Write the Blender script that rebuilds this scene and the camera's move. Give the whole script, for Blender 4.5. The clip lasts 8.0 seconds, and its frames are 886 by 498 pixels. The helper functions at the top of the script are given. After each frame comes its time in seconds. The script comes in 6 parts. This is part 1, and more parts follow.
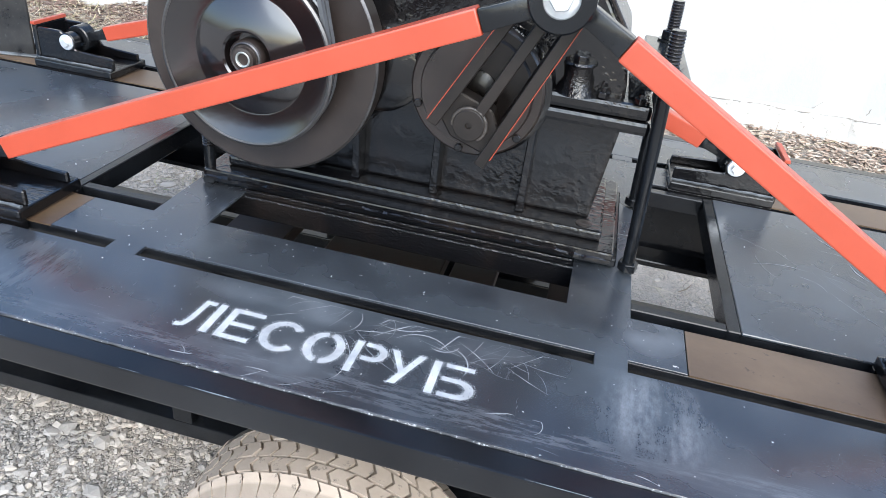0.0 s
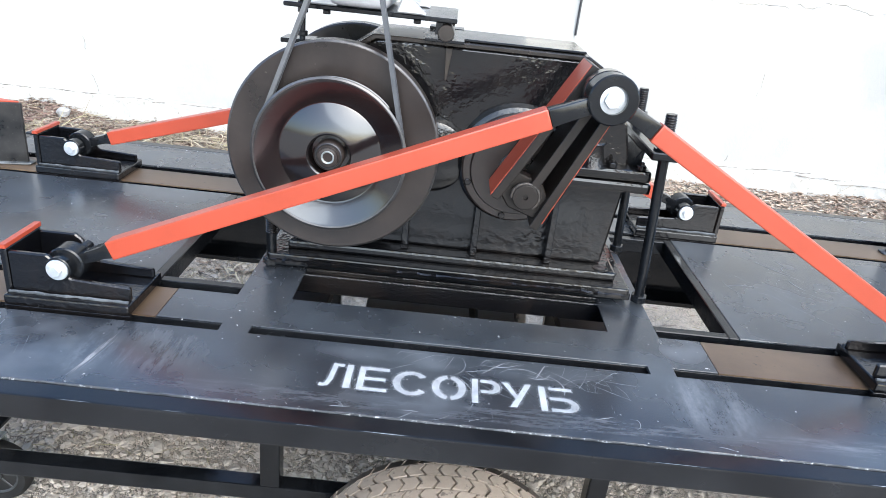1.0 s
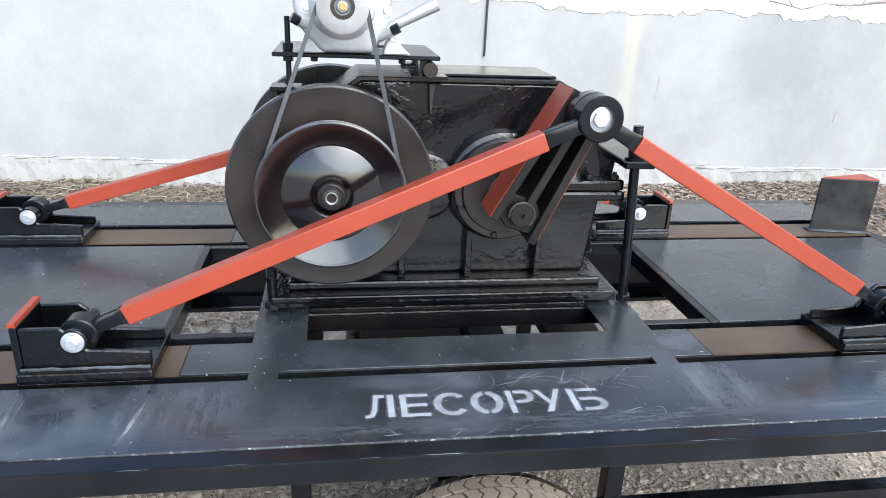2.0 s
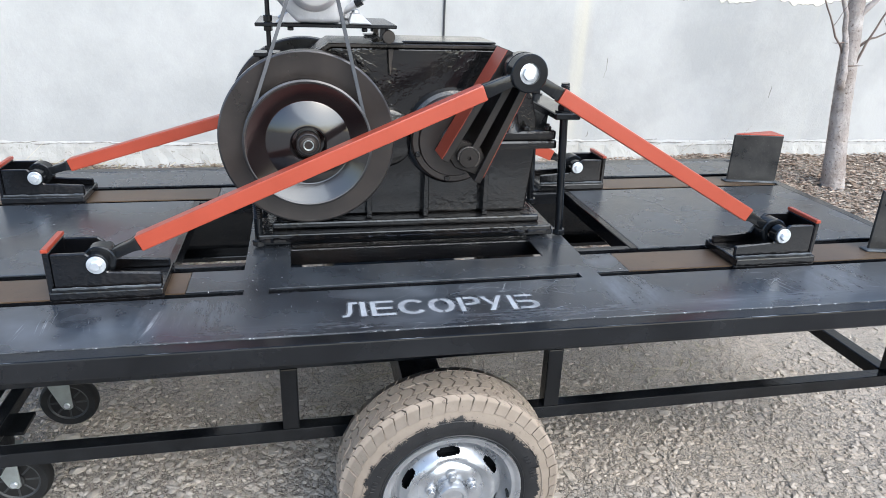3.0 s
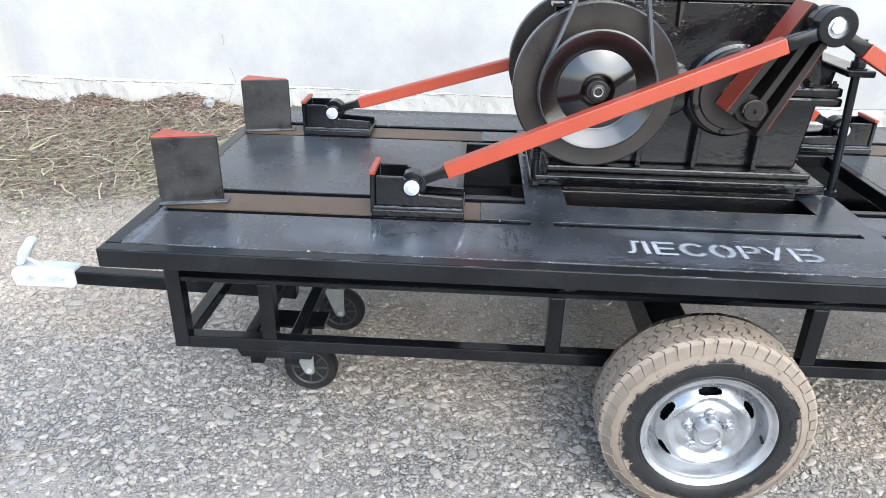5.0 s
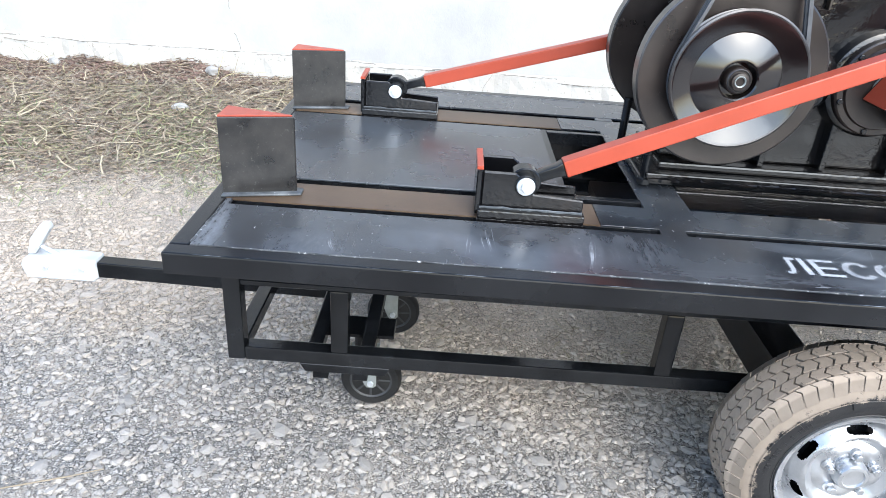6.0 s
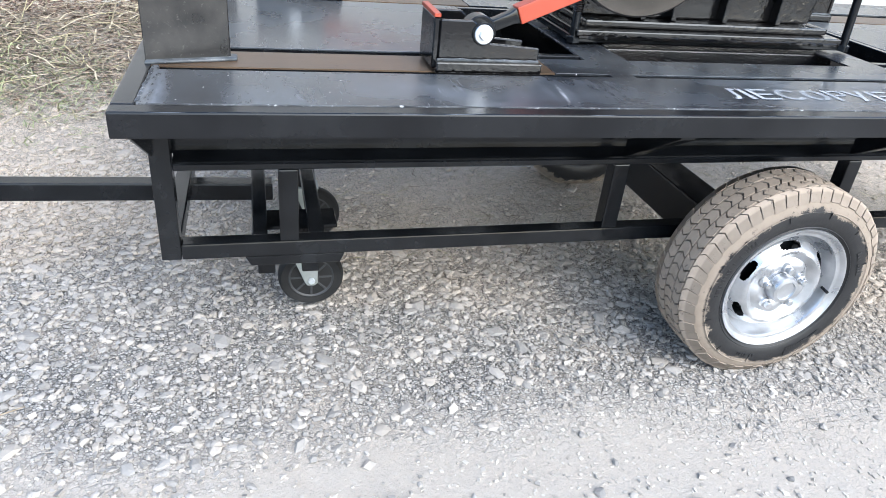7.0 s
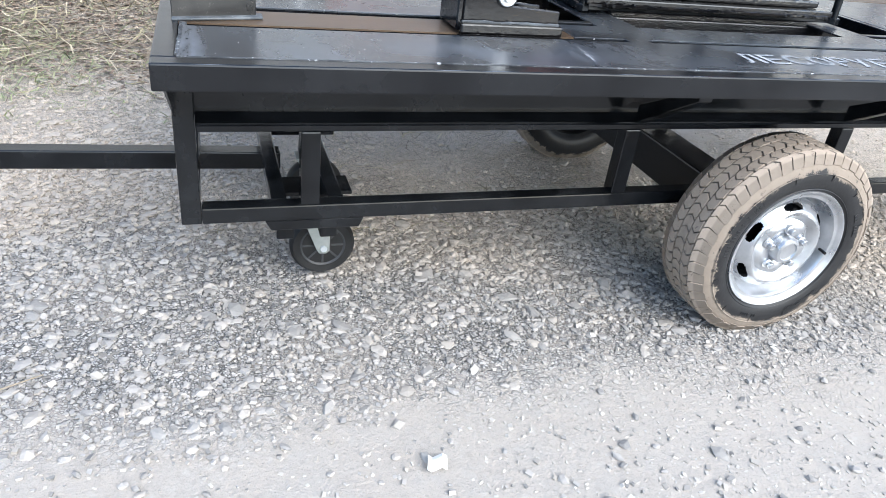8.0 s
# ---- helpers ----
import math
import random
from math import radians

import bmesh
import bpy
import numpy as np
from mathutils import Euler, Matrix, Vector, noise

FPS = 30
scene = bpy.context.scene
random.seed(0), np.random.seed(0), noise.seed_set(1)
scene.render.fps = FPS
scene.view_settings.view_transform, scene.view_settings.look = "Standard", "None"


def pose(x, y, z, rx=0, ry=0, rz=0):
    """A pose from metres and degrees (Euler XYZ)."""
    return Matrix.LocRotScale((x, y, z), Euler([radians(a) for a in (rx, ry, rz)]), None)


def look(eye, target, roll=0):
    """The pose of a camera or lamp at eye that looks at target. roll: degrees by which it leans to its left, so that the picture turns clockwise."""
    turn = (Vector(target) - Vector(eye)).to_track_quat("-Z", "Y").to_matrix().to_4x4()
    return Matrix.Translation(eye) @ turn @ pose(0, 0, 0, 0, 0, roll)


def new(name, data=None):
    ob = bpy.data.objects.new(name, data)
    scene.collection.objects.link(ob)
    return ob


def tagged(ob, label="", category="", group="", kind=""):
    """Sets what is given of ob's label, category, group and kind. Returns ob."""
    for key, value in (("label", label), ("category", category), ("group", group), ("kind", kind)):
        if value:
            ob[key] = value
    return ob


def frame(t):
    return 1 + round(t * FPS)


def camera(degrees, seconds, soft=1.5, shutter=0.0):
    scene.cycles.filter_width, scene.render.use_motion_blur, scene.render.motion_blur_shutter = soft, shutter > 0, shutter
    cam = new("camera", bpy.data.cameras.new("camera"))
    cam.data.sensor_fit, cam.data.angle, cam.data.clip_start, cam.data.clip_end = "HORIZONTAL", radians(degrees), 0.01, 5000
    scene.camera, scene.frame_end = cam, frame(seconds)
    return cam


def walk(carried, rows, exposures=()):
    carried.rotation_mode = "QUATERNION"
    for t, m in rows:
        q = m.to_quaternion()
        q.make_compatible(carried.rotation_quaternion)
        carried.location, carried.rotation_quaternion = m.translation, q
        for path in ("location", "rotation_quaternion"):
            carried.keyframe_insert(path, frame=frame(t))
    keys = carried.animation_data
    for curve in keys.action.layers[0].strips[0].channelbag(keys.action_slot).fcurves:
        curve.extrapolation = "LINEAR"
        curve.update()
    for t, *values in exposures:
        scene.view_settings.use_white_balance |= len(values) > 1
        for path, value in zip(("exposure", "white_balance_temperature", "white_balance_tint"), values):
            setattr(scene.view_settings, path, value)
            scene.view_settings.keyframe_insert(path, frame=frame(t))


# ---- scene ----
cam = camera(65.6, 8.0, 0.5)
PATH = [
    (0, (0.299, -0.704, 1.512), (-0.015, 0.996, 0.505), 7.1),
    (0.5, (0.078, -0.923, 1.534), (-0.008, 0.782, 0.492), 6.4),
    (1, (-0.083, -1.001, 1.578), (-0.055, 0.831, 0.778), 6.3),
    (1.5, (-0.223, -0.963, 1.573), (-0.085, 0.859, 0.76), 2.0),
    (1.7, (-0.268, -0.976, 1.598), (-0.052, 0.87, 0.861), 2.2),
    (2.8, (-0.379, -1.361, 1.582), (0.0, 0.468, 0.867), 2.1),
    (3, (-0.349, -1.404, 1.572), (0.037, 0.413, 0.831), 2.1),
    (3.5, (-0.252, -1.501, 1.553), (0.093, 0.301, 0.756), 3.0),
    (4, (-0.243, -1.556, 1.558), (0.07, 0.237, 0.729), 2.8),
    (4.5, (-0.449, -1.566, 1.537), (-0.326, 0.264, 0.739), 2.3),
    (5, (-0.68, -1.549, 1.559), (-0.763, 0.258, 0.705), 1.3),
    (5.2, (-0.774, -1.506, 1.534), (-0.878, 0.295, 0.671), 2.6),
    (6.3, (-1.17, -1.247, 1.457), (-1.074, 0.509, 0.505), 4.0),
    (6.5, (-1.262, -1.263, 1.384), (-1.067, 0.469, 0.404), 3.1),
    (7, (-1.365, -1.287, 1.243), (-0.87, 0.375, 0.247), 5.8),
    (7.5, (-1.331, -1.278, 1.181), (-0.726, 0.334, 0.164), 7.2),
    (8, (-1.527, -1.292, 1.179), (-0.917, 0.321, 0.167), 7.3),
]
walk(cam, [(t, look(eye, target, roll)) for t, eye, target, roll in PATH], [(t, e, 5820.0, 4.0) for t, e in ((0.0, 1.99), (0.5, 2.13), (1.5, 1.77), (1.7, 1.69), (2.8, 1.42), (3.5, 1.57), (5.0, 1.71), (6.5, 1.97), (8.0, 1.90))])

# ---- light ----
world = bpy.data.worlds.new("sky")
scene.world = world
world.use_nodes = True
wn, wl = world.node_tree.nodes, world.node_tree.links
sky = wn.new("ShaderNodeTexSky")
sky.sky_type, sky.sun_disc = "NISHITA", False
sky.sun_elevation, sky.sun_rotation = radians(42), radians(155)
sky.air_density, sky.dust_density, sky.ozone_density = 0.90, 2.7, 0.45
wl.new(sky.outputs["Color"], wn["Background"].inputs["Color"])
wn["Background"].inputs["Strength"].default_value = 0.15
sun_data = bpy.data.lights.new("sun", "SUN")
sun_data.energy, sun_data.angle, sun_data.color = 0.88, radians(70), (1.0, 0.99, 0.965)
sun = new("sun", sun_data)
sun.matrix_world = look((1.35, -3.35, 3.25), (0, 0, 0))

# ---- builders ----
ORIGIN = {}
DECK = 0.80
MID = 0.735          # middle of the table across
XL, XR = -1.630, 1.645
YF, YB = -0.028, 2 * 0.735 + 0.012


def thing(name, at, label, category, group="", kind=""):
    ob = new(name)
    ob.empty_display_size = 0.05
    ob.location = at
    ORIGIN[ob] = Vector(at)
    return tagged(ob, label, category, group, kind)


def part(name, bm, material, parent=None, label="", smooth=None):
    """Links a bmesh, built in the world's metres, as one mesh under a thing or a part."""
    base = ORIGIN[parent] if parent else Vector((0, 0, 0))
    bmesh.ops.recalc_face_normals(bm, faces=bm.faces[:])
    bm.transform(Matrix.Translation(-base))
    me = bpy.data.meshes.new(name)
    bm.to_mesh(me)
    bm.free()
    if smooth is not None:
        me.shade_smooth()
        me.set_sharp_from_angle(angle=radians(smooth))
    me.materials.append(material)
    ob = new(name, me)
    if parent:
        ob.parent = parent
    ORIGIN[ob] = base
    return tagged(ob, label)


def lone(name, bm, material, label, category, group="", kind="", smooth=None):
    return tagged(part(name, bm, material, None, label, smooth), "", category, group, kind)


def box(x0, x1, y0, y1, z0, z1, bevel=0.002, bm=None, turn=None, segments=1):
    """A box with softened edges; turn: a pose applied about the origin afterwards."""
    own = bmesh.new()
    m = Matrix.Translation(((x0 + x1) / 2, (y0 + y1) / 2, (z0 + z1) / 2)) @ Matrix.Diagonal((x1 - x0, y1 - y0, z1 - z0, 1))
    bmesh.ops.create_cube(own, size=1, matrix=m)
    if bevel:
        bmesh.ops.bevel(own, geom=own.edges[:], offset=bevel, segments=segments, affect="EDGES", profile=0.6)
    if turn is not None:
        own.transform(turn)
    return merge(bm, own)


def merge(bm, own):
    if bm is None:
        return own
    me = bpy.data.meshes.new("scratch")
    own.to_mesh(me)
    own.free()
    bm.from_mesh(me)
    bpy.data.meshes.remove(me)
    return bm


def prism(points, lo, hi, axis="y", bevel=0.002, bm=None, segments=1):
    """A flat outline pushed through along one axis: for y the outline is (x, z), for z (x, y), for x (y, z)."""
    own = bmesh.new()
    place = {"y": lambda a, b, c: (a, c, b), "z": lambda a, b, c: (a, b, c), "x": lambda a, b, c: (c, a, b)}[axis]
    low = [own.verts.new(place(a, b, lo)) for a, b in points]
    high = [own.verts.new(place(a, b, hi)) for a, b in points]
    own.faces.new(low[::-1])
    own.faces.new(high)
    for i in range(len(points)):
        k = (i + 1) % len(points)
        own.faces.new((low[i], low[k], high[k], high[i]))
    bmesh.ops.recalc_face_normals(own, faces=own.faces[:])
    if bevel:
        bmesh.ops.bevel(own, geom=own.edges[:], offset=bevel, segments=segments, affect="EDGES", profile=0.6)
    return merge(bm, own)


def lathe(profile, centre, axis="y", steps=48, bm=None, closed=False, skip=None):
    """Turns (radius, along) points about an axis through the centre. skip(i, ring): leaves a face out."""
    own = bmesh.new()
    cx, cy, cz = centre

    def put(r, a, t):
        c, s = r * math.cos(t), r * math.sin(t)
        return {"y": (cx + c, cy + a, cz + s), "z": (cx + c, cy + s, cz + a), "x": (cx + a, cy + c, cz + s)}[axis]

    rings = [[own.verts.new(put(r, a, 2 * math.pi * i / steps)) for i in range(steps)] for r, a in profile]
    pairs = list(zip(range(len(rings)), range(1, len(rings))))
    if closed:
        pairs.append((len(rings) - 1, 0))
    for p, q in pairs:
        for i in range(steps):
            if skip and skip(i, p):
                continue
            k = (i + 1) % steps
            own.faces.new((rings[p][i], rings[p][k], rings[q][k], rings[q][i]))
    if not closed:
        for ring, (r, a) in ((rings[0], profile[0]), (rings[-1], profile[-1])):
            if r > 1e-4:
                try:
                    own.faces.new(ring)
                except ValueError:
                    pass
    bmesh.ops.remove_doubles(own, verts=own.verts[:], dist=1e-6)
    return merge(bm, own)


def rod(a, b, r, bm=None, steps=14, r2=None, sharp=0.0015):
    """A round bar from a to b."""
    own = bmesh.new()
    a, b = Vector(a), Vector(b)
    length = (b - a).length
    m = Matrix.Translation((a + b) / 2) @ (b - a).to_track_quat("Z", "Y").to_matrix().to_4x4()
    bmesh.ops.create_cone(own, cap_ends=True, segments=steps, radius1=r, radius2=r if r2 is None else r2, depth=length, matrix=m)
    return merge(bm, own)


def hexhead(at, r, height, axis="y", bm=None, turn=0.2):
    """A hexagonal head; it grows from its place along the axis (negative height: the other way)."""
    pts = [(r * math.cos(turn + i * math.pi / 3), r * math.sin(turn + i * math.pi / 3)) for i in range(6)]
    x, y, z = at
    if axis == "y":
        return prism([(x + a, z + b) for a, b in pts], min(y, y + height), max(y, y + height), "y", 0.0015, bm)
    return prism([(x + a, y + b) for a, b in pts], min(z, z + height), max(z, z + height), "z", 0.0015, bm)


def tube(points, radii, bm=None, steps=8):
    """A tapered limb or bead through points."""
    own = bmesh.new()
    rings, n = [], len(points)
    pts = [Vector(p) for p in points]
    ref = Vector((0.13, 1, 0.07)) if abs((pts[-1] - pts[0]).normalized().y) < 0.8 else Vector((1, 0.1, 0.1))
    for i, p in enumerate(pts):
        way = (pts[min(i + 1, n - 1)] - pts[max(i - 1, 0)]).normalized()
        u = way.cross(ref).normalized()
        v = way.cross(u)
        rings.append([own.verts.new(p + radii[i] * (u * math.cos(2 * math.pi * k / steps) + v * math.sin(2 * math.pi * k / steps))) for k in range(steps)])
    for u, v in zip(rings, rings[1:]):
        for k in range(steps):
            own.faces.new((u[k], u[(k + 1) % steps], v[(k + 1) % steps], v[k]))
    own.faces.new(rings[0])
    own.faces.new(rings[-1])
    return merge(bm, own)


def weld(a, b, r=0.004, bm=None, seed=1, step=0.012):
    """An uneven weld bead from a to b."""
    rng = random.Random(seed)
    a, b = Vector(a), Vector(b)
    n = max(3, int((b - a).length / step))
    pts = [a.lerp(b, i / n) + Vector((rng.uniform(-1, 1), rng.uniform(-1, 1), rng.uniform(-0.6, 0.4))) * r * 0.35 for i in range(n + 1)]
    return tube(pts, [r * rng.uniform(0.7, 1.2) for _ in pts], bm, 6)


# ---- materials ----
def shader(name):
    m = bpy.data.materials.new(name)
    m.use_nodes = True
    nodes, links = m.node_tree.nodes, m.node_tree.links
    return m, nodes, links, nodes["Principled BSDF"]


def noise_at(nodes, links, vec, scale, detail=4.0, rough=0.6, stretch=None):
    if stretch:
        mp = nodes.new("ShaderNodeMapping")
        mp.inputs["Scale"].default_value = stretch
        links.new(vec, mp.inputs["Vector"])
        vec = mp.outputs["Vector"]
    n = nodes.new("ShaderNodeTexNoise")
    n.inputs["Scale"].default_value, n.inputs["Detail"].default_value, n.inputs["Roughness"].default_value = scale, detail, rough
    links.new(vec, n.inputs["Vector"])
    return n.outputs["Fac"]


def ramp(nodes, links, fac, lo, hi, a=(0, 0, 0, 1), b=(1, 1, 1, 1)):
    r = nodes.new("ShaderNodeValToRGB")
    r.color_ramp.elements[0].position, r.color_ramp.elements[1].position = lo, hi
    r.color_ramp.elements[0].color, r.color_ramp.elements[1].color = a, b
    links.new(fac, r.inputs["Fac"])
    return r.outputs["Color"]


def mix(nodes, links, fac, a, b):
    m = nodes.new("ShaderNodeMix")
    m.data_type = "RGBA"
    for sock, v in ((m.inputs["Factor"], fac), (m.inputs["A"], a), (m.inputs["B"], b)):
        if isinstance(v, (tuple, float, int)):
            sock.default_value = (*v, 1) if isinstance(v, tuple) and len(v) == 3 else v
        else:
            links.new(v, sock)
    return m.outputs["Result"]


def math_node(nodes, links, op, a, b=0.0):
    m = nodes.new("ShaderNodeMath")
    m.operation = op
    for sock, v in zip(m.inputs, (a, b)):
        if isinstance(v, (float, int)):
            sock.default_value = v
        else:
            links.new(v, sock)
    return m.outputs[0]


def bump(nodes, links, bsdf, height, strength=0.3, distance=0.002):
    b = nodes.new("ShaderNodeBump")
    b.inputs["Strength"].default_value, b.inputs["Distance"].default_value = strength, distance
    links.new(height, b.inputs["Height"])
    links.new(b.outputs["Normal"], bsdf.inputs["Normal"])


def painted(name, base, other, rough, metal=0.0, blot=4.0, grain=120.0, relief=0.15, depth=0.001, wear=None, wear_at=0.66, coat=0.0, shine=0.5):
    """Paint or metal with blotches, fine grain, and worn specks of another colour."""
    m, n, l, p = shader(name)
    vec = n.new("ShaderNodeTexCoord").outputs["Object"]
    big, fine = noise_at(n, l, vec, blot, 5), noise_at(n, l, vec, grain, 3)
    col = mix(n, l, ramp(n, l, big, 0.35, 0.7), base, other)
    if wear:
        col = mix(n, l, ramp(n, l, noise_at(n, l, vec, blot * 9, 8, 0.7), wear_at, wear_at + 0.06), col, wear)
    l.new(col, p.inputs["Base Color"])
    l.new(math_node(n, l, "ADD", math_node(n, l, "MULTIPLY", big, 0.25), rough - 0.12), p.inputs["Roughness"])
    p.inputs["Metallic"].default_value = metal
    p.inputs["Coat Weight"].default_value = coat
    bump(n, l, p, math_node(n, l, "ADD", fine, math_node(n, l, "MULTIPLY", noise_at(n, l, vec, grain * 0.2, 3), 2.0)), relief, depth)
    p.inputs["Specular IOR Level"].default_value = shine
    return m


def deck_paint():
    """Black enamel on sheet steel: dusty smears, fine scratches, pale scuffs."""
    m, n, l, p = shader("black_deck_enamel")
    vec = n.new("ShaderNodeTexCoord").outputs["Object"]
    big, cloud = noise_at(n, l, vec, 1.7, 6, 0.65), noise_at(n, l, vec, 5.0, 3.5, 0.5)
    streak = noise_at(n, l, vec, 5.0, 6, 0.7, (1.0, 14.0, 1.0))
    rub = noise_at(n, l, vec, 9.0, 8, 0.75, (5.0, 0.8, 1.0))
    fleck = noise_at(n, l, vec, 90.0, 2, 0.5)
    col = mix(n, l, ramp(n, l, big, 0.35, 0.7), (0.010, 0.0112, 0.0140), (0.020, 0.0215, 0.0255))
    col = mix(n, l, ramp(n, l, cloud, 0.36, 0.74, b=(0.62, 0.62, 0.62, 1)), col, (0.060, 0.070, 0.081))
    scuff = math_node(n, l, "MULTIPLY", ramp(n, l, rub, 0.60, 0.72), ramp(n, l, big, 0.50, 0.62))
    col = mix(n, l, math_node(n, l, "MULTIPLY", scuff, 0.30), col, (0.30, 0.30, 0.31))
    col = mix(n, l, ramp(n, l, fleck, 0.725, 0.76), col, (0.35, 0.34, 0.33))
    fine = noise_at(n, l, vec, 220, 4, 0.7, (1.0, 2.5, 1.0))
    col = mix(n, l, ramp(n, l, fine, 0.50, 0.80, b=(0.18, 0.18, 0.18, 1)), col, (0.11, 0.118, 0.13))
    hair = math_node(n, l, "MULTIPLY", ramp(n, l, noise_at(n, l, vec, 7.0, 7, 0.75, (2.0, 60.0, 1.0)), 0.62, 0.68), ramp(n, l, cloud, 0.45, 0.6))
    col = mix(n, l, math_node(n, l, "MULTIPLY", hair, 0.35), col, (0.20, 0.205, 0.215))
    p.inputs["Specular IOR Level"].default_value = 0.80
    # rubbed places and painted sky sheen on the near plate: (middle x, middle y, half width, half depth, strength,
    # streak direction)
    sp = n.new("ShaderNodeSeparateXYZ")
    l.new(vec, sp.inputs[0])
    rubbed = None
    across, along = noise_at(n, l, vec, 30, 8, 0.8, (2.2, 0.35, 1.0)), noise_at(n, l, vec, 30, 8, 0.8, (0.35, 2.6, 1.0))
    haze = noise_at(n, l, vec, 9, 3, 0.55)
    patchy = math_node(n, l, "ADD", math_node(n, l, "MULTIPLY", noise_at(n, l, vec, 60, 6, 0.8, (1.6, 0.7, 1.0)), 0.6), math_node(n, l, "MULTIPLY", noise_at(n, l, vec, 14, 3, 0.6, (2.0, 0.3, 1.0)), 0.45))
    # The haze entry at x -0.90 paints the sky's sheen on the left end.
    for cx, cy, rx, ry, power, grain in ((0.50, 0.14, 0.10, 0.12, 0.60, patchy), (0.05, 0.045, 0.75, 0.030, 0.45, along), (-0.90, 0.12, 0.30, 0.13, 0.45, haze), (0.0, 0.205, 0.33, 0.045, 0.45, haze), (1.14, 0.14, 0.18, 0.11, 0.50, patchy),
                                          (-0.10, 0.075, 0.22, 0.05, 0.45, haze), (0.95, 0.05, 0.5, 0.03, 0.6, along), (-0.62, 0.14, 0.12, 0.10, 0.35, across), (0.50, 0.36, 0.06, 0.07, 0.6, haze), (-1.575, 0.10, 0.045, 0.22, 0.85, patchy), (-0.55, -0.005, 1.05, 0.018, 0.6, along), (-0.72, 0.13, 0.05, 0.13, 0.45, patchy), (-1.35, 0.06, 0.10, 0.08, 0.35, patchy)):
        ex = math_node(n, l, "DIVIDE", math_node(n, l, "SUBTRACT", sp.outputs["X"], cx), rx)
        ey = math_node(n, l, "DIVIDE", math_node(n, l, "SUBTRACT", sp.outputs["Y"], cy - MID), ry)
        d = math_node(n, l, "ADD", math_node(n, l, "MULTIPLY", ex, ex), math_node(n, l, "MULTIPLY", ey, ey))
        here = math_node(n, l, "MULTIPLY", ramp(n, l, d, 0.25, 1.0, (1, 1, 1, 1), (0, 0, 0, 1)), math_node(n, l, "MULTIPLY", ramp(n, l, grain, *((0.40, 0.85) if grain is haze else (0.46, 0.70))), power))
        rubbed = here if rubbed is None else math_node(n, l, "MAXIMUM", rubbed, here)
    col = mix(n, l, rubbed, col, (0.19, 0.20, 0.22))
    l.new(col, p.inputs["Base Color"])
    r = math_node(n, l, "ADD", math_node(n, l, "MULTIPLY", cloud, 0.16), math_node(n, l, "ADD", 0.19, math_node(n, l, "MULTIPLY", rubbed, 0.25)))
    l.new(math_node(n, l, "ADD", r, math_node(n, l, "MULTIPLY", scuff, 0.2)), p.inputs["Roughness"])
    bump(n, l, p, math_node(n, l, "ADD", streak, math_node(n, l, "MULTIPLY", noise_at(n, l, vec, 160, 2), 0.5)), 0.06, 0.001)
    return m


def tyre_rubber():
    """Black rubber; dried mud on tread and shoulder with a ragged edge on the sidewall."""
    m, n, l, p = shader("muddy_tyre_rubber")
    vec = n.new("ShaderNodeTexCoord").outputs["Object"]
    sep = n.new("ShaderNodeSeparateXYZ")
    l.new(vec, sep.inputs[0])
    r = math_node(n, l, "SQRT", math_node(n, l, "ADD", math_node(n, l, "MULTIPLY", sep.outputs["X"], sep.outputs["X"]), math_node(n, l, "MULTIPLY", sep.outputs["Z"], sep.outputs["Z"])))
    edge = math_node(n, l, "ADD", r, math_node(n, l, "MULTIPLY", math_node(n, l, "SUBTRACT", noise_at(n, l, vec, 26, 8, 0.8), 0.5), 0.080))
    edge = math_node(n, l, "ADD", edge, math_node(n, l, "MULTIPLY", math_node(n, l, "SUBTRACT", noise_at(n, l, vec, 5.5, 2, 0.5), 0.5), 0.055))
    inner = ramp(n, l, math_node(n, l, "ABSOLUTE", sep.outputs["Y"]), 0.15, 0.17, b=(0.03, 0.03, 0.03, 1))
    edge = math_node(n, l, "SUBTRACT", edge, inner)
    mud = ramp(n, l, edge, 0.2400, 0.2425)
    soil = mix(n, l, noise_at(n, l, vec, 26, 6), (0.215, 0.174, 0.136), (0.355, 0.298, 0.243))
    rubber = mix(n, l, noise_at(n, l, vec, 30, 5), (0.007, 0.007, 0.008), (0.020, 0.020, 0.021))
    # Mud painted darker below the block tops, for the shade in the grooves.
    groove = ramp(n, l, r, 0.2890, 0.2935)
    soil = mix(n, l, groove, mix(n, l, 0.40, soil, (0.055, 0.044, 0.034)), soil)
    worn = math_node(n, l, "MULTIPLY", mud, math_node(n, l, "SUBTRACT", 1.0, math_node(n, l, "MULTIPLY", ramp(n, l, noise_at(n, l, vec, 40, 6, 0.7), 0.60, 0.68), 0.6)))
    l.new(mix(n, l, worn, rubber, soil), p.inputs["Base Color"])
    l.new(math_node(n, l, "ADD", math_node(n, l, "MULTIPLY", mud, 0.40), 0.45), p.inputs["Roughness"])
    p.inputs["Specular IOR Level"].default_value = 0.3
    bump(n, l, p, math_node(n, l, "ADD", mud, noise_at(n, l, vec, 120, 4)), 0.35, 0.0015)
    return m


